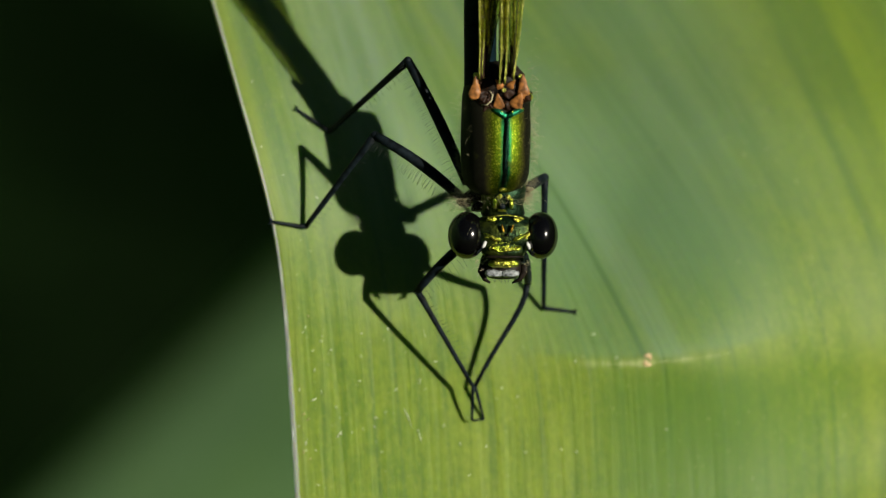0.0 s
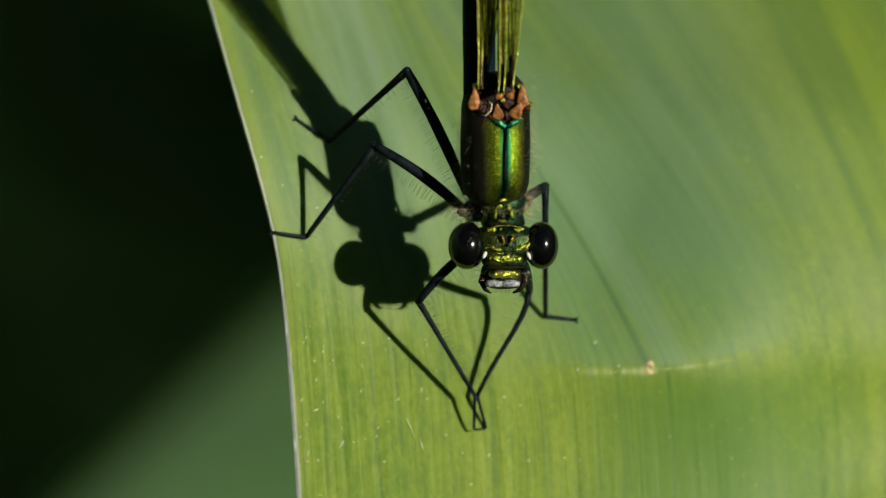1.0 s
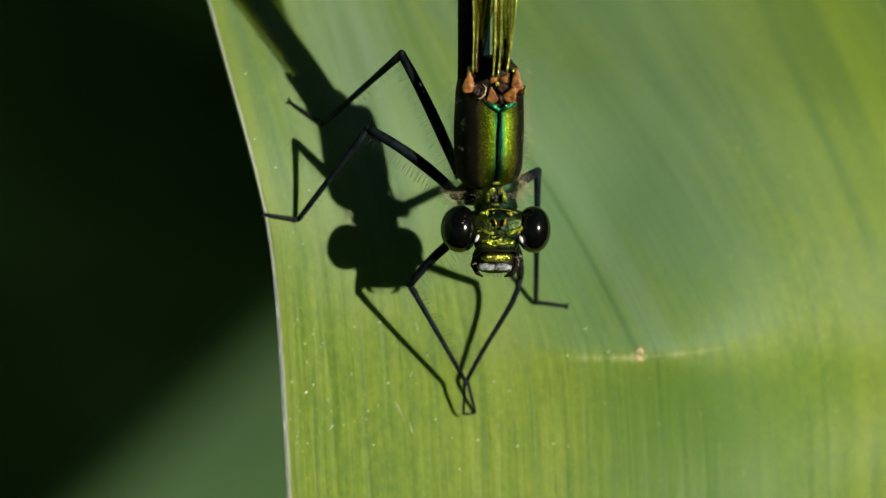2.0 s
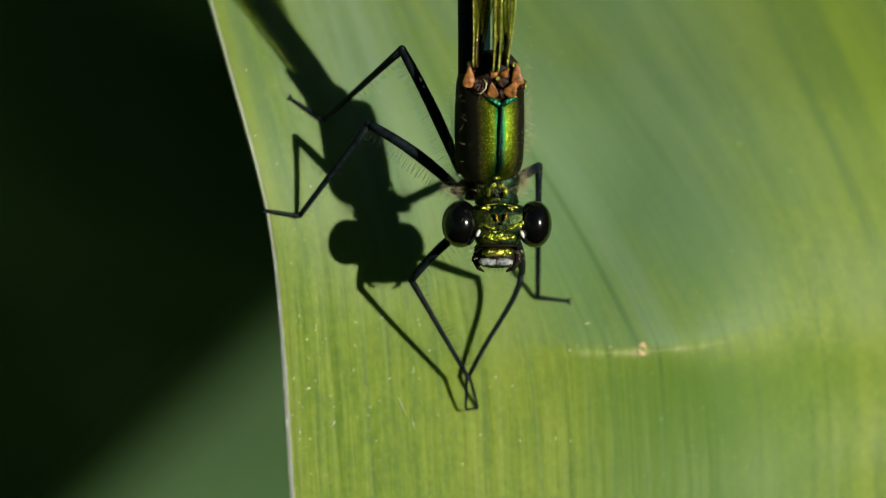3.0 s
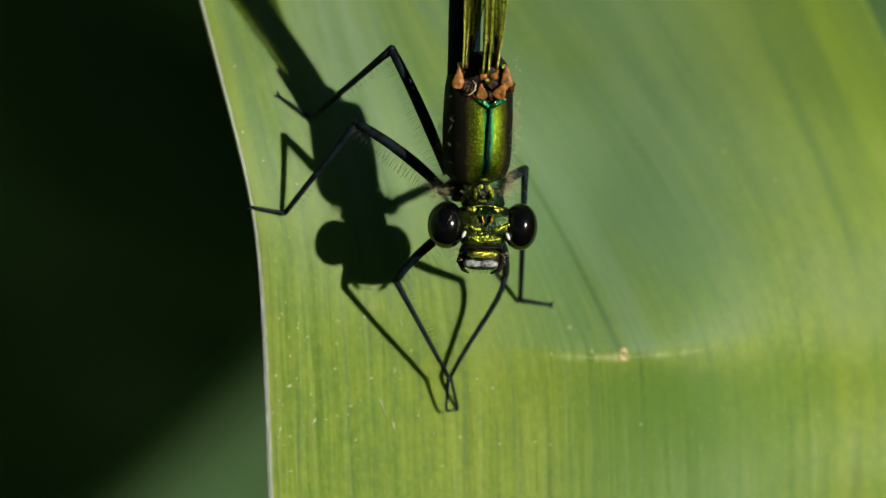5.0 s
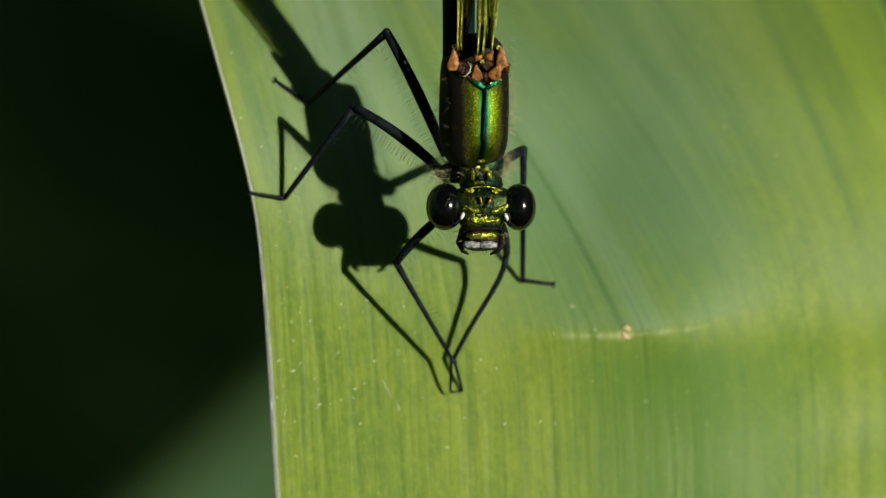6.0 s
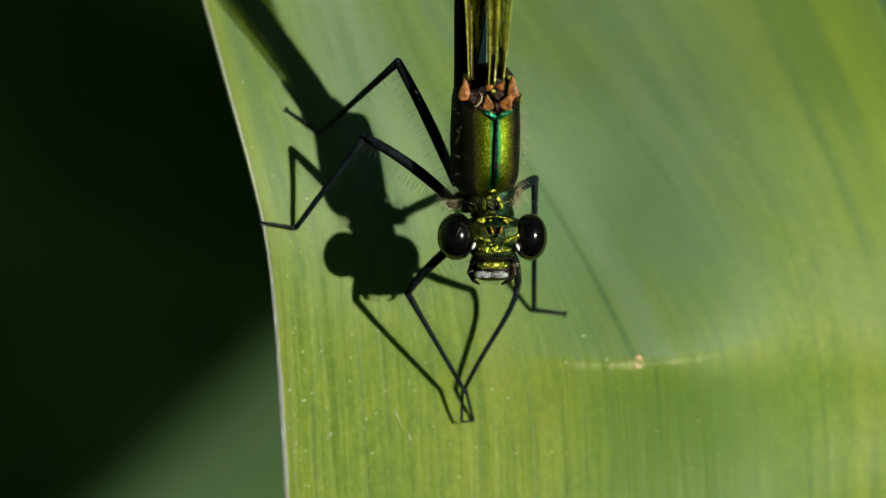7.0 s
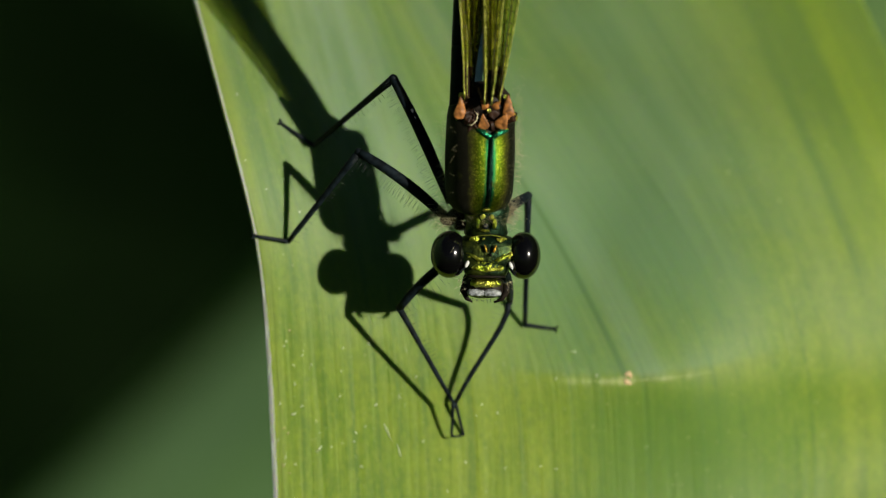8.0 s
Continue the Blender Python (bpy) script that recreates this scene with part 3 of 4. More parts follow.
def build_thorax():
    bm = bmesh.new()
    rows = [(148, 48, 1.0), (154, 56, 1.3), (172, 58, 1.52), (195, 58, 1.72), (212, 58, 1.88), (226, 58, 1.96), (250, 58, 2.0), (285, 57, 1.98), (308, 56, 1.85), (322, 52, 1.65), (333, 45, 1.32), (342, 34, 0.9), (346, 20, 0.5)]
    sections = []
    for py, half, hh in rows:
        p = spot(877 + (250 - py) * 0.01, py, 9.35)
        sections.append((p.x, p.y, p.z, half / 31, hh))
    thorax = part("thorax", loft(bm, sections, ROLL), M_THORAX, fly, "metallic green-gold thorax with teal ridge")
    ridge = [spot(897, 205, 11.25), spot(896, 250, 11.42), spot(895, 290, 11.32), spot(891, 325, 10.8)]
    part("carina", tube(bmesh.new(), ridge, [0.07, 0.09, 0.12, 0.17], 8), M_TEALDARK, thorax, "dark teal ridge")
    for side in (-1, 1):
        part("collar", tube(bmesh.new(), [spot(898 + side * 2, 207, 11.35), spot(898 + side * 15, 198, 11.3), spot(898 + side * 27, 194, 11.1)], [0.13, 0.17, 0.11], 8), M_BRIGHTTEAL, thorax, "bright teal collar")
        part("collar_edge", tube(bmesh.new(), [spot(898 + side * 8, 199, 11.4), spot(898 + side * 28, 192, 11.15)], [0.06, 0.06], 6), M_GOLD, thorax)
    # wing hinges
    for px, py, rx, ry, a in ((841, 155, 0.36, 0.72, -4), (926, 153, 0.38, 0.74, 2), (882, 180, 0.36, 0.48, 4), (917, 178, 0.42, 0.52, -24), (883, 149, 0.25, 0.34, 30), (906, 149, 0.25, 0.32, -34)):
        part("wing_hinge", crumple(petal(spot(px, py, 11.35), (rx * 0.98, ry * 0.92, 0.10), a, 0.80 if ry > 0.6 else 0.88), 0.05, 0.3, px), M_ORANGE, thorax, "orange wing hinge plate")
    for px, py, r in ((855, 170, 0.42), (868, 158, 0.36), (862, 185, 0.4), (900, 165, 0.34), (897, 190, 0.3), (850, 145, 0.3), (931, 172, 0.25)):
        part("wing_hinge", crumple(lump(bmesh.new(), spot(px, py, 10.85), (r, r * 1.1, 0.4), 2.3), 0.2, 0.35, px), M_BRONZE, thorax, "dark brown wing hinge plate")
    for px, py in ((892, 160), (842, 133), (921, 135)):
        part("wing_hinge", lump(bmesh.new(), spot(px, py, 11.4), (0.12, 0.13, 0.10), 2.3), M_VEIN, thorax)
    part("metanotum", crumple(lump(bmesh.new(), spot(884, 144, 10.4), (1.35, 1.1, 0.9), 2.4), 0.12, 0.4, 4), M_MOUTH, thorax, "dark brown back between the wing roots")
    rim = [spot(866, 160, 11.3), spot(872, 168, 11.4), spot(870, 178, 11.42), spot(862, 186, 11.38), spot(852, 186, 11.2)]
    part("hinge_rim", tube(bmesh.new(), rim, [0.02, 0.035, 0.04, 0.04, 0.02], 6), M_HAIR, thorax, "pale curved rim of a hinge plate")
    for side, px in ((-1, 836), (1, 937)):
        part("hinge_rim", crumple(tube(bmesh.new(), [spot(px, 163, 10.9), spot(px + 4, 172, 10.9), spot(px + 3 * side, 177, 10.7)], [0.05, 0.08, 0.05], 6), 0.06, 0.2, px), M_VEIN, thorax)
    # neck and its plates
    bm = bmesh.new()
    sections = []
    for py, half, hh in ((322, 34, 1.3), (335, 40, 1.5), (350, 37, 1.4), (362, 34, 1.25), (378, 38, 1.2), (392, 30, 0.9)):
        p = spot(890, py, 8.6)
        sections.append((p.x, p.y, p.z, half / 31, hh))
    neck = part("prothorax", loft(bm, sections, 6), M_HEAD, fly, "hairy dark bronze collar behind the head")
    for px, py, rx, ry in ((876, 361, 0.13, 0.30), (905, 361, 0.13, 0.30), (890, 336, 0.2, 0.09), (889, 373, 0.24, 0.10), (884, 348, 0.16, 0.16), (899, 350, 0.14, 0.16)):
        part("plate", crumple(lump(bmesh.new(), spot(px, py, 10.75 if py < 340 else 10.05), (rx, ry, 0.16)), 0.06, 0.2, px), M_GOLD, neck)
    part("plate", lump(bmesh.new(), spot(889, 366, 10.05), (0.17, 0.18, 0.12)), M_BLACK, neck)
    for px, py, rx, ry, w in ((822, 356, 0.42, 0.3, 7.5), (838, 348, 0.55, 0.4, 7.7), (846, 366, 0.4, 0.3, 7.9), (917, 350, 0.4, 0.5, 7.3), (930, 340, 0.28, 0.3, 6.9)):
        part("coxa", crumple(lump(bmesh.new(), spot(px, py, w), (rx, ry, 0.5), 2.3), 0.15, 0.4, px), M_BRONZE, thorax, "brown leg base")
    return thorax


TAIL = spot(850, 168, 9.3)


def build_abdomen():
    """A thin tail of ten segments, hung at the end of the thorax."""
    tail = new("abdomen")
    tail.parent = fly
    tail.location = TAIL * MM
    tagged(tail, "slender dark blue-green abdomen")
    for i in range(10):
        y0, y1 = 3.72 * i, 3.72 * (i + 1)
        r = 0.90 if i < 8 else 0.96
        sections = []
        for k, s in ((0.0, 0.99), (0.06, 1.0), (0.5, 0.985), (0.94, 1.0), (1.0, 0.99)):
            y = y0 + (y1 - y0) * k
            sections.append((-0.004 * y, y, 0.28 * y, r * s, r * s))
        part("abdomen_segment", loft(bmesh.new(), sections, ROLL, 20, 2.0), M_ABDOMEN, tail)
    return tail


def build_leg(joints, thick, bristles, hook=None, bow=(0, 0, 0.25), curve=(0, 0, 0)):
    """coxa, knee, ankle and toe: thigh, shin, foot and their bristles."""
    hip, knee, ankle, toe = joints
    thick *= 0.94
    leg = part("leg", tube(bmesh.new(), bent(hip, knee, bow), [thick * k for k in (0.8, 0.95, 1.05, 1.1, 1.1, 1.05, 1.0, 0.95, 0.85)]), M_BLACK, fly, "thin black bristly leg")
    part("knee", lump(bmesh.new(), knee, (thick * 0.86,) * 3, rings=8, spokes=12), M_BLACK, leg)
    shin = bent(knee, ankle, (0, 0, 0.1), 16)
    for i, p in enumerate(shin):
        p += Vector(curve) * (i / 16) * (1 - i / 16) ** 3 * 9.5
    part("shin", tube(bmesh.new(), shin[::2], [thick * k for k in (0.8, 0.72, 0.66, 0.62, 0.6, 0.58, 0.56, 0.54, 0.5)]), M_BLACK, leg)
    part("foot", tube(bmesh.new(), bent(ankle, toe, (0, 0, 0.05)), [thick * k for k in (0.52, 0.45, 0.4, 0.4, 0.38, 0.4, 0.36, 0.34, 0.3)]), M_BLACK, leg)
    d = (toe - ankle).normalized()
    side = Vector((-d.y, d.x, 0)).normalized()
    if hook:
        part("claw", tube(bmesh.new(), bent(toe, toe + Vector(hook), (0, -0.03, 0.05)), [thick * 0.36 - 0.007 * k for k in range(9)], 6), M_BLACK, leg)
    for s in () if hook else (-1, 1):
        part("claw", tube(bmesh.new(), [toe, toe + d * 0.16 + side * s * 0.12 + Vector((0, 0, 0.05)), toe + d * 0.25 + side * s * 0.2 - Vector((0, 0, 0.06))], [thick * 0.3, thick * 0.22, 0.012], 6), M_BLACK, leg)
    bm = bmesh.new()
    for p, q, count, out, size in bristles:
        for i in range(count):
            s = (i + 0.5 + random.uniform(-0.2, 0.2)) / count
            c = Vector(p).lerp(Vector(q), s)
            o = Vector(out).normalized()
            o = (o + Vector((random.uniform(-0.14, 0.14), random.uniform(-0.14, 0.14), random.uniform(-0.4, 0.4)))).normalized()
            ln = size * random.uniform(0.75, 1.15)
            tube(bm, [c + o * thick * 0.3, c + o * (thick + ln * 0.5), c + o * (thick + ln) - Vector((0, 0.04, 0))], [0.011, 0.009, 0.004], 3)
    if bm.verts:
        tagged(part("bristles", bm, M_BRISTLE, leg, "fine black bristles"), kind="stuff")
    else:
        bm.free()
    return leg


def on_leaf(px, py, lift):
    p = spot(px, py, 0)
    for _ in range(4):
        p = spot(px, py, leaf_depth(p.x, p.y) + lift)
    return p


def build_legs():
    hip, knee, ankle, toe = spot(826, 326, 7.0), spot(722, 108, 7.8), on_leaf(583, 233, 0.25), on_leaf(526, 195, 0.12)
    build_leg((hip, knee, ankle, toe), 0.31, [(hip, knee, 62, (-0.85, -0.45, 0), 0.55), (knee, ankle, 20, (0.5, -0.7, 0), 0.28)], None, (0.12, 0.05, 0.25))
    hip, knee, ankle, toe = spot(826, 360, 7.4), spot(663, 240, 7.0), on_leaf(541, 402, 0.3), on_leaf(482, 393, 0.12)
    build_leg((hip, knee, ankle, toe), 0.31, [(hip, knee, 62, (-0.55, -0.8, 0), 0.55), (knee, ankle, 20, (0.8, -0.3, 0), 0.28)], None, (0.10, 0.22, 0.25))
    hip, knee, ankle, toe = spot(850, 412, 7.2), spot(739, 516, 5.0), on_leaf(837, 684, 1.6), on_leaf(835, 743, 0.65)
    build_leg((hip, knee, ankle, toe), 0.26, [(hip, knee, 16, (0.6, -0.8, 0), 0.7), (knee, ankle, 26, (0.9, 0.4, 0), 0.55), (knee, ankle, 40, (-0.9, -0.4, 0), 0.07)], (0.42, -0.02, 0), (-0.16, 0.14, 0.25))
    hip, knee, ankle, toe = spot(922, 440, 7.2), spot(934, 500, 2.9), on_leaf(841, 684, 0.7), on_leaf(856, 741, 0.12)
    build_leg((hip, knee, ankle, toe), 0.26, [(hip, knee, 8, (-0.8, -0.4, 0), 0.4), (knee, ankle, 24, (-0.9, 0.3, 0), 0.45), (knee, ankle, 40, (0.9, -0.3, 0), 0.07)], (-0.38, -0.06, 0), (0.1, 0, 0.25), (0.30, 0, -0.1))
    hip, knee, ankle, toe = spot(912, 345, 6.4), spot(964, 314, 4.2), on_leaf(962, 545, 0.3), on_leaf(1014, 552, 0.12)
    build_leg((hip, knee, ankle, toe), 0.29, [(knee, ankle, 18, (-0.9, 0.1, 0), 0.3)])
    hip, knee, ankle, toe = spot(880, 318, 6.6), spot(849, 192, 8.8), spot(868, 300, 6.4), spot(872, 345, 6.0)
    build_leg((hip, knee, ankle, toe), 0.2, [])


def build_hair():
    """Pale down round the collar and along the flanks."""
    for px, py, rx, ry, count, w in ((828, 348, 28, 26, 700, 8.0), (927, 343, 18, 28, 480, 7.6), (818, 260, 8, 90, 260, 8.8), (939, 230, 7, 90, 260, 8.6), (890, 352, 40, 14, 160, 9.7), (830, 255, 24, 130, 12, 11.1), (930, 260, 9, 90, 16, 10.8)):
        bm = bmesh.new()
        for _ in range(count):
            p = spot(px + random.gauss(0, rx * 0.5), py + random.gauss(0, ry * 0.5), w + random.uniform(-0.5, 0.5))
            o = Vector((math.copysign(1, px - 880) * random.uniform(0.1, 1), random.uniform(-0.7, 0.7), random.uniform(-0.2, 0.8))).normalized()
            ln = random.uniform(0.25, 0.6)
            tube(bm, [p, p + o * ln * 0.5, p + o * ln + Vector((0, -0.05, 0))], [0.0045, 0.0038, 0.002], 3)
        tagged(part("down", bm, M_HAIR, fly, "pale downy hair"), kind="stuff")


def chord(x, big):
    """Width of a wing x millimetres from its hinge."""
    k = x / 33.0
    return (0.75 + (7.6 + 0.4 * big) * math.sin(math.pi / 2 * min(1.0, x / 20)) ** 1.5) * math.sqrt(max(0.0, 1 - k ** 6))


def build_wing(name, big):
    """A wing along +y, its front edge at z = 0 and the film below it towards -z, gently pleated."""
    wing = new(name)
    wing.parent = fly
    tagged(wing, "olive veined wing with golden front edge")
    fr = (0.0, 0.11, 0.22, 0.33, 0.44, 0.56, 0.68, 0.84, 1.0)

    def at(f, y):
        pleat = 0.10 * math.cos(f * math.pi * 8) * min(1.0, y / 2)
        return Vector((pleat + 0.12 * math.sin(f * 3), y, -chord(y, big) * f))

    bm = bmesh.new()
    ys = [0.25 * i for i in range(33)] + [8 + i for i in range(1, 26)]
    grid = [[bm.verts.new(at(i / 32, y)) for i in range(33)] for y in ys]
    for p, q in zip(grid, grid[1:]):
        for i in range(32):
            bm.faces.new((p[i], p[i + 1], q[i + 1], q[i]))
    part("membrane", bm, M_WING, wing, "olive translucent wing film")
    bm = bmesh.new()
    grid = [[[bm.verts.new(at(f, 0.16 * i) + Vector((dx, 0, 0))) for f in (0.08, 0.3, 0.5, 0.7, 0.9 - 0.05 * i)] for i in range(12)] for dx in (-0.04, 0.04)]
    for layer in grid:
        for p, q in zip(layer, layer[1:]):
            for i in range(4):
                bm.faces.new((p[i], p[i + 1], q[i + 1], q[i]))
    rim = [[(i, 0) for i in range(12)] + [(11, j) for j in range(1, 5)] + [(i, 4) for i in range(10, -1, -1)] + [(0, j) for j in range(3, 0, -1)]][0]
    for (a, b), (c, d) in zip(rim, rim[1:] + rim[:1]):
        bm.faces.new((grid[0][a][b], grid[0][c][d], grid[1][c][d], grid[1][a][b]))
    bmesh.ops.recalc_face_normals(bm, faces=bm.faces)
    part("petiole", bm, M_BRONZE, wing, "dark brown wing root")
    for n, f in enumerate(fr):
        gold = n in (0, 2, 3, 5)
        r = 0.052 if n == 0 else 0.045 if n == 3 else 0.032
        bm = tube(bmesh.new(), [at(f, 0.25 * i) for i in range(132)], [r * (1 - 0.5 * i / 131) * random.uniform(0.75, 1.2) for i in range(132)], 6)
        part("vein", bm, M_VEIN if gold else M_VEIN_DARK, wing, "golden lengthwise vein" if gold else "")
    bm = bmesh.new()
    for n in range(len(fr) - 1):
        y = 1.0 + random.random()
        while y < 31:
            tube(bm, [at(fr[n] + (fr[n + 1] - fr[n]) * k / 3, y) + Vector((0.015, 0, 0)) for k in range(4)], [0.033] * 4, 4)
            y += random.uniform(0.55, 0.85) * (1 if y < 9 else 2.2)
    tagged(part("venation", bm, M_VEIN_DARK, wing, "fine dark cross veins"), kind="stuff")
    return wing


build_head()
build_thorax()
abdomen = build_abdomen()
build_legs()
build_hair()
WINGS = [build_wing("wing", k) for k in (0, 0, 1, 1)]


# ---- small marks on the leaf ----
def leaf_marks():
    for px, py, ln, a in ((541, 785, 7, 80), (600, 770, 16, 50), (554, 708, 12, 20), (545, 560, 5, 70), (916, 702, 5, 0), (686, 582, 5, 20), (560, 350, 5, 0), (445, 145, 9, 60), (1018, 640, 6, 80), (742, 672, 4, 20), (665, 740, 5, 10), (640, 590, 4, 0), (556, 655, 7, 85), (888, 687, 4, 0), (530, 690, 6, 60), (528, 755, 5, 75), (720, 735, 46, -66), (742, 770, 22, -75), (1049, 592, 9, 10), (1090, 634, 7, 70), (662, 755, 4, 0), (770, 640, 4, 40), (585, 620, 4, 0), (700, 690, 6, 30), (1180, 760, 4, 0), (1020, 800, 5, 50), (930, 800, 4, 10), (860, 790, 4, 60), (676, 800, 5, 0), (462, 260, 5, 40), (500, 310, 5, 10), (538, 733, 6, 30), (545, 742, 5, 70), (537, 800, 6, 80), (549, 812, 4, 20)):
        tan = px in (538, 545, 537, 549)
        wide = 0.022 if ln > 20 else 0.034
        c, d = on_leaf(px, py, 0.015), ln / 62
        o = Vector((math.cos(radians(a)), math.sin(radians(a)), 0)) * d
        part("scratch", tube(bmesh.new(), [c - o, c + o * 0.2 + Vector((0.02, 0, 0.01)), c + o], [wide * 0.4, wide, wide * 0.4], 5), M_TAN if tan else M_SPECK, leaf, "small tan scar" if tan else "tiny whitish scale")

    rng = random.Random(8)
    for _ in range(28):
        px, py = rng.uniform(545, 1010), rng.uniform(560, 870)
        if rng.random() < 0.35:
            px = rng.uniform(535, 570)
        c, d, a = on_leaf(px, py, 0.012), rng.uniform(0.03, 0.09), rng.uniform(0, math.pi)
        o = Vector((math.cos(a), math.sin(a), 0)) * d
        part("scratch", tube(bmesh.new(), [c - o, c + Vector((0.01, 0, 0.01)), c + o], [0.012, rng.uniform(0.018, 0.032), 0.012], 5), M_SPECK, leaf)

    part("scar", crumple(lump(bmesh.new(), on_leaf(1147, 638, -0.01), (0.26, 0.36, 0.04), 2.2), 0.14, 0.25, 5), M_TAN, leaf, "small tan scar on the crease")


leaf_marks()


def leaf_lines():
    """The rolled pale margin, and the raised scar of the crease."""
    bs = [-60 + i for i in range(44)] + [-16 + 0.4 * i for i in range(81)] + [17 + 2 * i for i in range(25)]
    pts, radii = [], []
    for b in bs:
        wob = noise.noise(Vector((b * 0.9, 3.0, 0.0)))
        pts.append(leaf_point(0, b) + Vector((0.03 * wob, 0, -0.06)))
        radii.append((0.020 + 0.036 * smooth(6, -4, b)) * (1 + 0.3 * wob))
    part("leaf_margin", tube(bmesh.new(), pts, radii, 8), M_MARGIN, leaf, "pale rolled leaf margin")
    pts, radii = [], []
    for i in range(60):
        u = 8.3 + 8.2 * i / 59
        v = -6.56 + 0.0125 * (u - 9.6) ** 2
        wob = noise.noise(Vector((u * 1.7, 9.0, 0.0)))
        pts.append(Vector((u, v + 0.05 * wob, leaf_depth(u, v) - 0.01)))
        radii.append(0.006 + 0.03 * smooth(0, 16, i) * max(0.0, 0.5 + wob) * math.sin(math.pi * min(1, (i + 0.5) / 50)) ** 0.5 if i < 50 else 0.012)
    part("crease_scar", tube(bmesh.new(), pts, radii, 6), M_CREASE, leaf, "pale scar along the crease")


leaf_lines()


# ---- what moves ----
SWAY = [
    (0.0, 0.000, 0.000, 0.000, 0.000, 0.000, 0.000),
    (0.2, 0.012, -0.003, 0.284, 0.437, 0.295, 0.178),
    (0.5, 0.202, -0.203, 0.416, 0.570, 0.304, 0.352),
    (0.7, 0.494, -0.287, 0.479, 0.372, 0.055, 0.507),
    (1.0, 0.522, -0.310, 0.374, 0.065, -0.501, 0.673),
    (1.2, 0.455, -0.326, 0.097, -0.039, -0.684, 0.580),
    (1.5, 0.257, 0.028, -0.075, -0.299, -0.425, 0.361),
    (1.7, 0.111, 0.154, -0.304, -0.361, -0.003, 0.237),
    (2.8, 0.014, -0.033, -0.157, -0.571, 0.611, 0.082),
    (3.0, -0.022, -0.019, -0.028, -0.338, 0.624, 0.014),
    (3.5, -0.054, 0.028, 0.025, 0.370, 1.184, -0.249),
    (3.8, -0.188, 0.476, -0.303, 0.368, 1.638, -0.078),
    (4.0, -0.364, 0.297, -0.649, 0.127, 1.713, -0.039),
    (4.2, -0.455, 0.671, -0.904, -0.333, 1.563, 0.003),
    (4.5, -0.626, 0.645, -1.364, -0.708, 0.926, -0.136),
    (4.7, -0.462, 0.697, -1.465, -1.093, 0.551, -0.061),
    (5.8, 0.149, -0.004, -0.390, -1.338, 1.314, -0.116),
    (6.0, 0.152, -0.137, -0.155, -1.191, 1.610, -0.139),
    (6.2, 0.240, -0.250, -0.058, -0.958, 1.707, -0.048),
    (6.5, 0.072, -0.306, 0.059, -0.774, 1.401, 0.004),
    (6.7, -0.165, -0.205, 0.149, -0.601, 0.869, 0.124),
    (7.0, -0.055, -0.290, -0.150, -0.547, -0.078, -0.053),
    (7.2, 0.200, -0.404, -0.201, -0.746, -0.768, 0.257),
    (7.5, 0.919, -0.184, -0.489, -0.741, -1.463, 0.432),
    (7.7, 1.143, -0.257, -0.749, -0.868, -1.462, 0.403),
    (8.0, 0.969, 0.294, -0.860, -1.011, -0.879, -0.032),
]
DRIFT = [(0.0, 0), (0.2, 0), (0.5, 8), (0.7, 25), (1.0, 52), (1.2, 68), (1.7, 75), (2.8, 80), (3.2, 84), (3.8, 90), (4.2, 108), (4.7, 135), (5.8, 165), (6.2, 168), (6.7, 145), (7.0, 112), (7.2, 76), (7.5, 40), (7.7, 22), (8.0, 6)]


def wing_pose(px, py, w, lean, twist, rise):
    """Hinge place, sideways lean of the wing's length, and turn about its length."""
    p = spot(px, py, w) * MM
    return Matrix.Translation(p) @ pose(0, 0, 0, rise, 0, -lean) @ pose(0, 0, 0, 0, twist, 0)


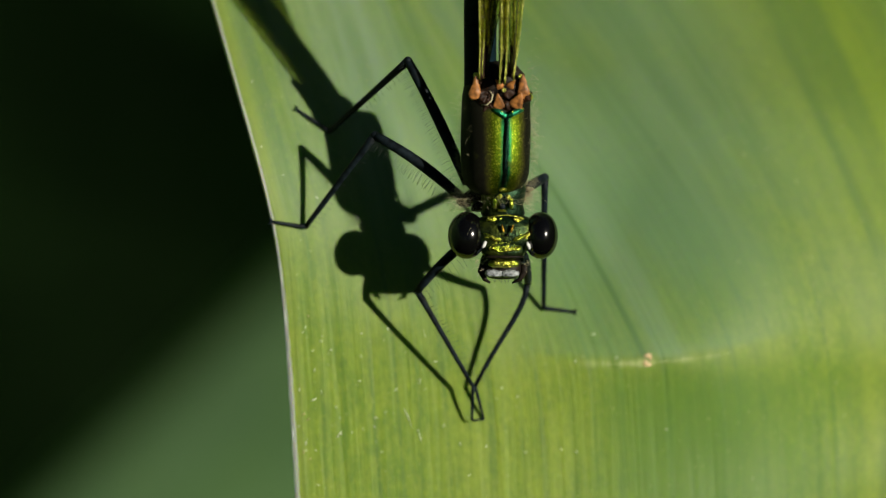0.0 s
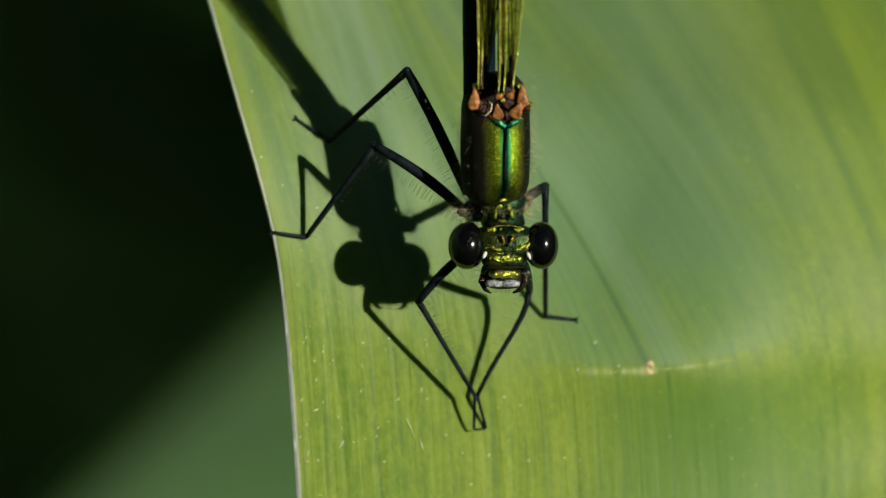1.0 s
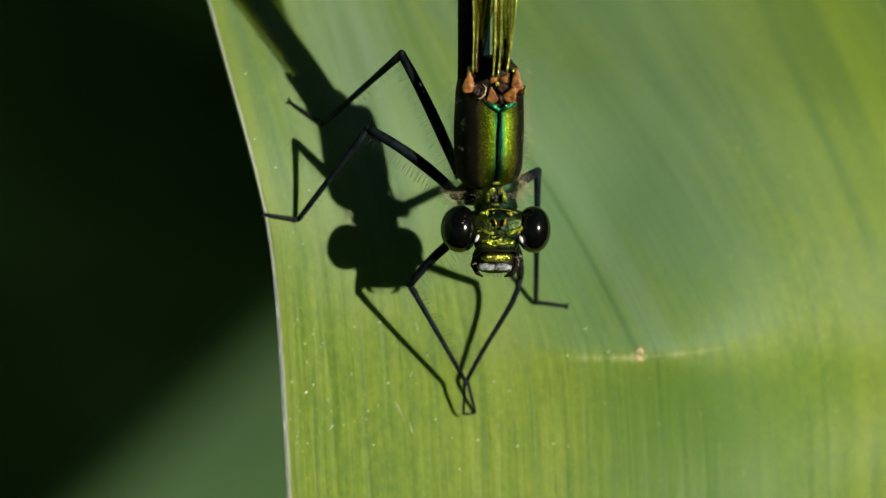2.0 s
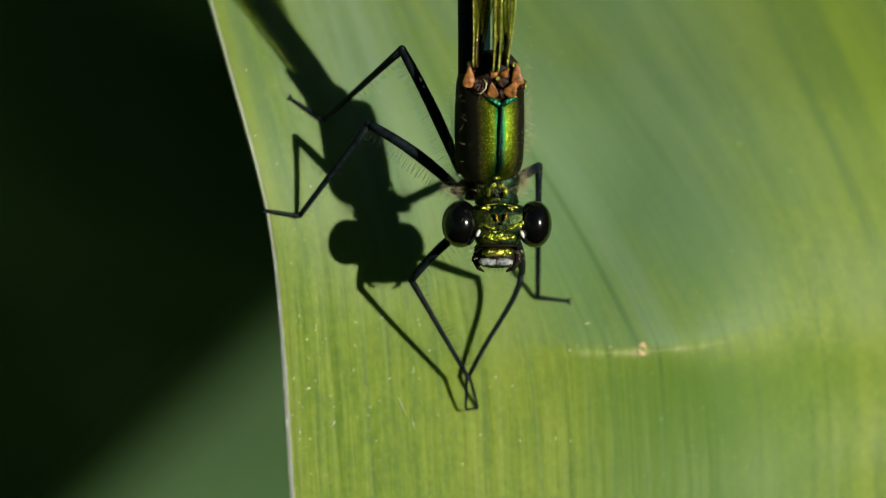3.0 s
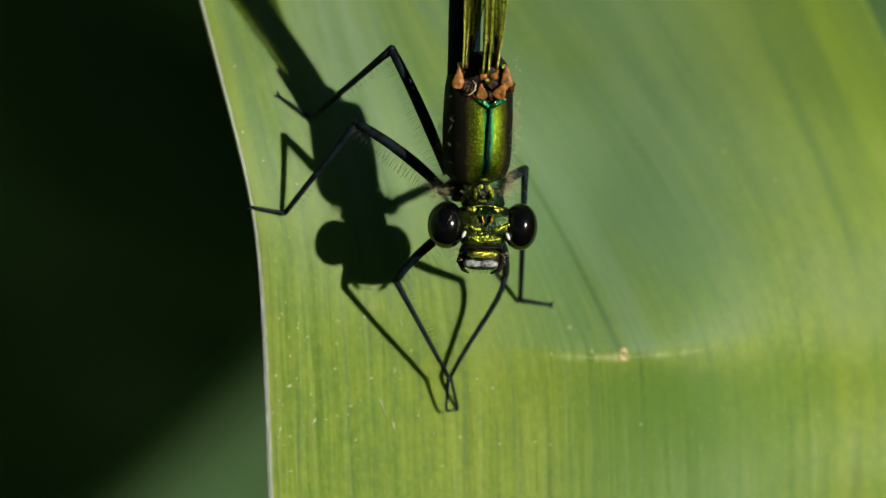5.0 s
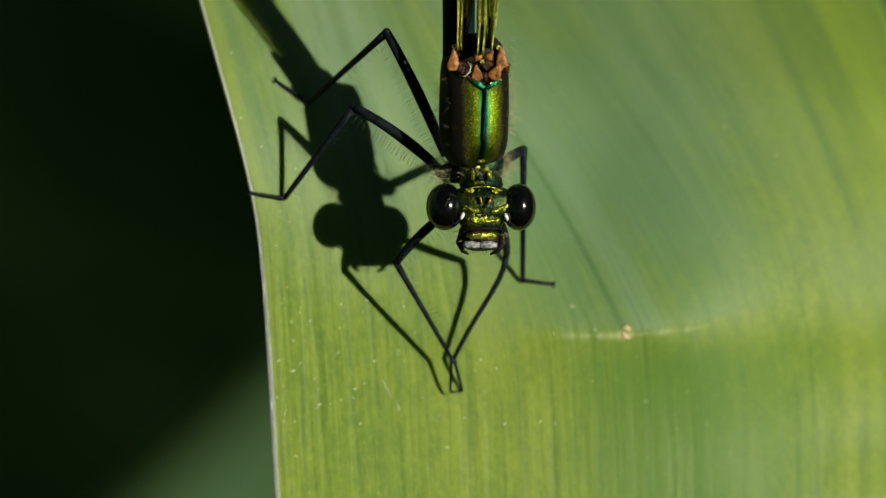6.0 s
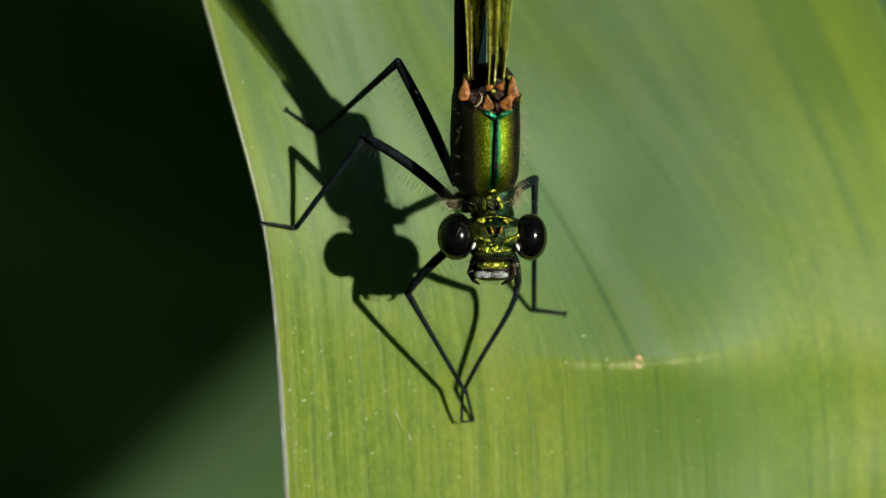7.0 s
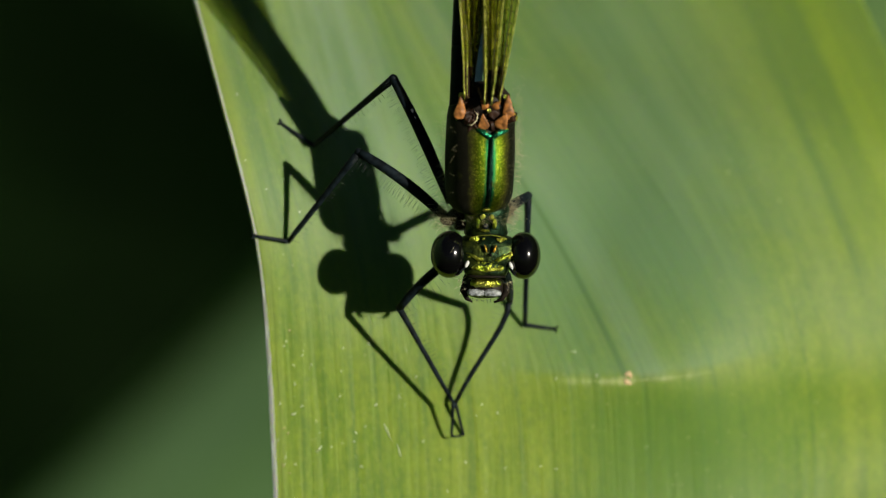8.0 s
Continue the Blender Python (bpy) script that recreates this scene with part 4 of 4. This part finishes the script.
def motions():
    rows = [(t, BASE @ pose(x * MM, y * MM, z * MM, rx, ry, rz)) for t, rx, ry, rz, x, y, z in SWAY]
    walk(leaf, rows)
    walk(fly, rows)
    home = reed_low.matrix_world.copy()
    up = BASE.to_3x3() @ Vector((0, 1, 0))
    walk(reed_low, [(t, Matrix.Translation(-up * d / 31 * 3.0 * MM) @ home) for t, d in DRIFT])
    # the abdomen swings aside and down as the wings open
    swing = ((0, 0), (6.9, 0), (7.0, 0.05), (7.1, 0.2), (7.2, 0.42), (7.3, 0.6), (7.4, 0.82), (7.5, 1), (7.6, 0.97), (7.7, 0.8), (7.8, 0.58), (7.9, 0.36), (8.0, 0.2))
    walk(abdomen, [(t, pose(*(TAIL * MM), -10 * k, 0, -7 * k)) for t, k in swing])
    # each wing: hinge, and (time, lean, twist)
    fore_r = ((0, 6, 34), (6.7, 5.5, 34), (7.0, 5, 36), (7.1, 9, 38), (7.2, 13, 42), (7.3, 15, 46), (7.4, 18, 54), (7.5, 21, 66), (7.6, 20.5, 64), (7.7, 18.5, 54), (7.8, 15.5, 48), (7.9, 12.5, 43), (8.0, 9, 38))
    fore_l = ((0, -1, -38), (6.7, -1, -38), (7.0, -3.5, -38), (7.1, -5.5, -39), (7.2, -8.8, -40), (7.3, -10, -41), (7.4, -11.3, -42), (7.5, -13.6, -56), (7.6, -13.2, -54), (7.7, -12, -44), (7.8, -10.8, -41), (7.9, -8.2, -39), (8.0, -4.5, -38))
    hind_r = ((0, 1, 10), (6.7, 1, 10), (7.0, 1.5, 13), (7.1, 3.5, 17), (7.2, 6, 27), (7.3, 8, 36), (7.4, 11.5, 48), (7.5, 14.5, 62), (7.6, 13.5, 58), (7.7, 11, 49), (7.8, 8.5, 40), (7.9, 6.5, 30), (8.0, 4.5, 21))
    hind_l = ((0, 0, -12), (6.7, 0, -12), (7.0, -1, -12), (7.1, -2.5, -13), (7.2, -5.5, -15), (7.3, -7, -18), (7.4, -9, -24), (7.5, -11.5, -28), (7.6, -11.5, -28), (7.7, -9.5, -24), (7.8, -7.5, -18), (7.9, -3.8, -15), (8.0, -2, -12))
    for wing, (px, py, w, out), keys in zip(WINGS, ((908, 142, 12.2, 13), (848, 140, 11.6, -12), (893, 150, 12.4, 11), (884, 150, 12.2, -24)), (fore_r, fore_l, hind_r, hind_l)):
        most = max(abs(k[2] - keys[0][2]) for k in keys)
        rows = []
        for t, lean, twist in keys:
            k = abs(twist - keys[0][2]) / most
            rows.append((t, wing_pose(px + out * k, py, w, lean, twist, 19 + 9 * k)))
        walk(wing, rows)


motions()
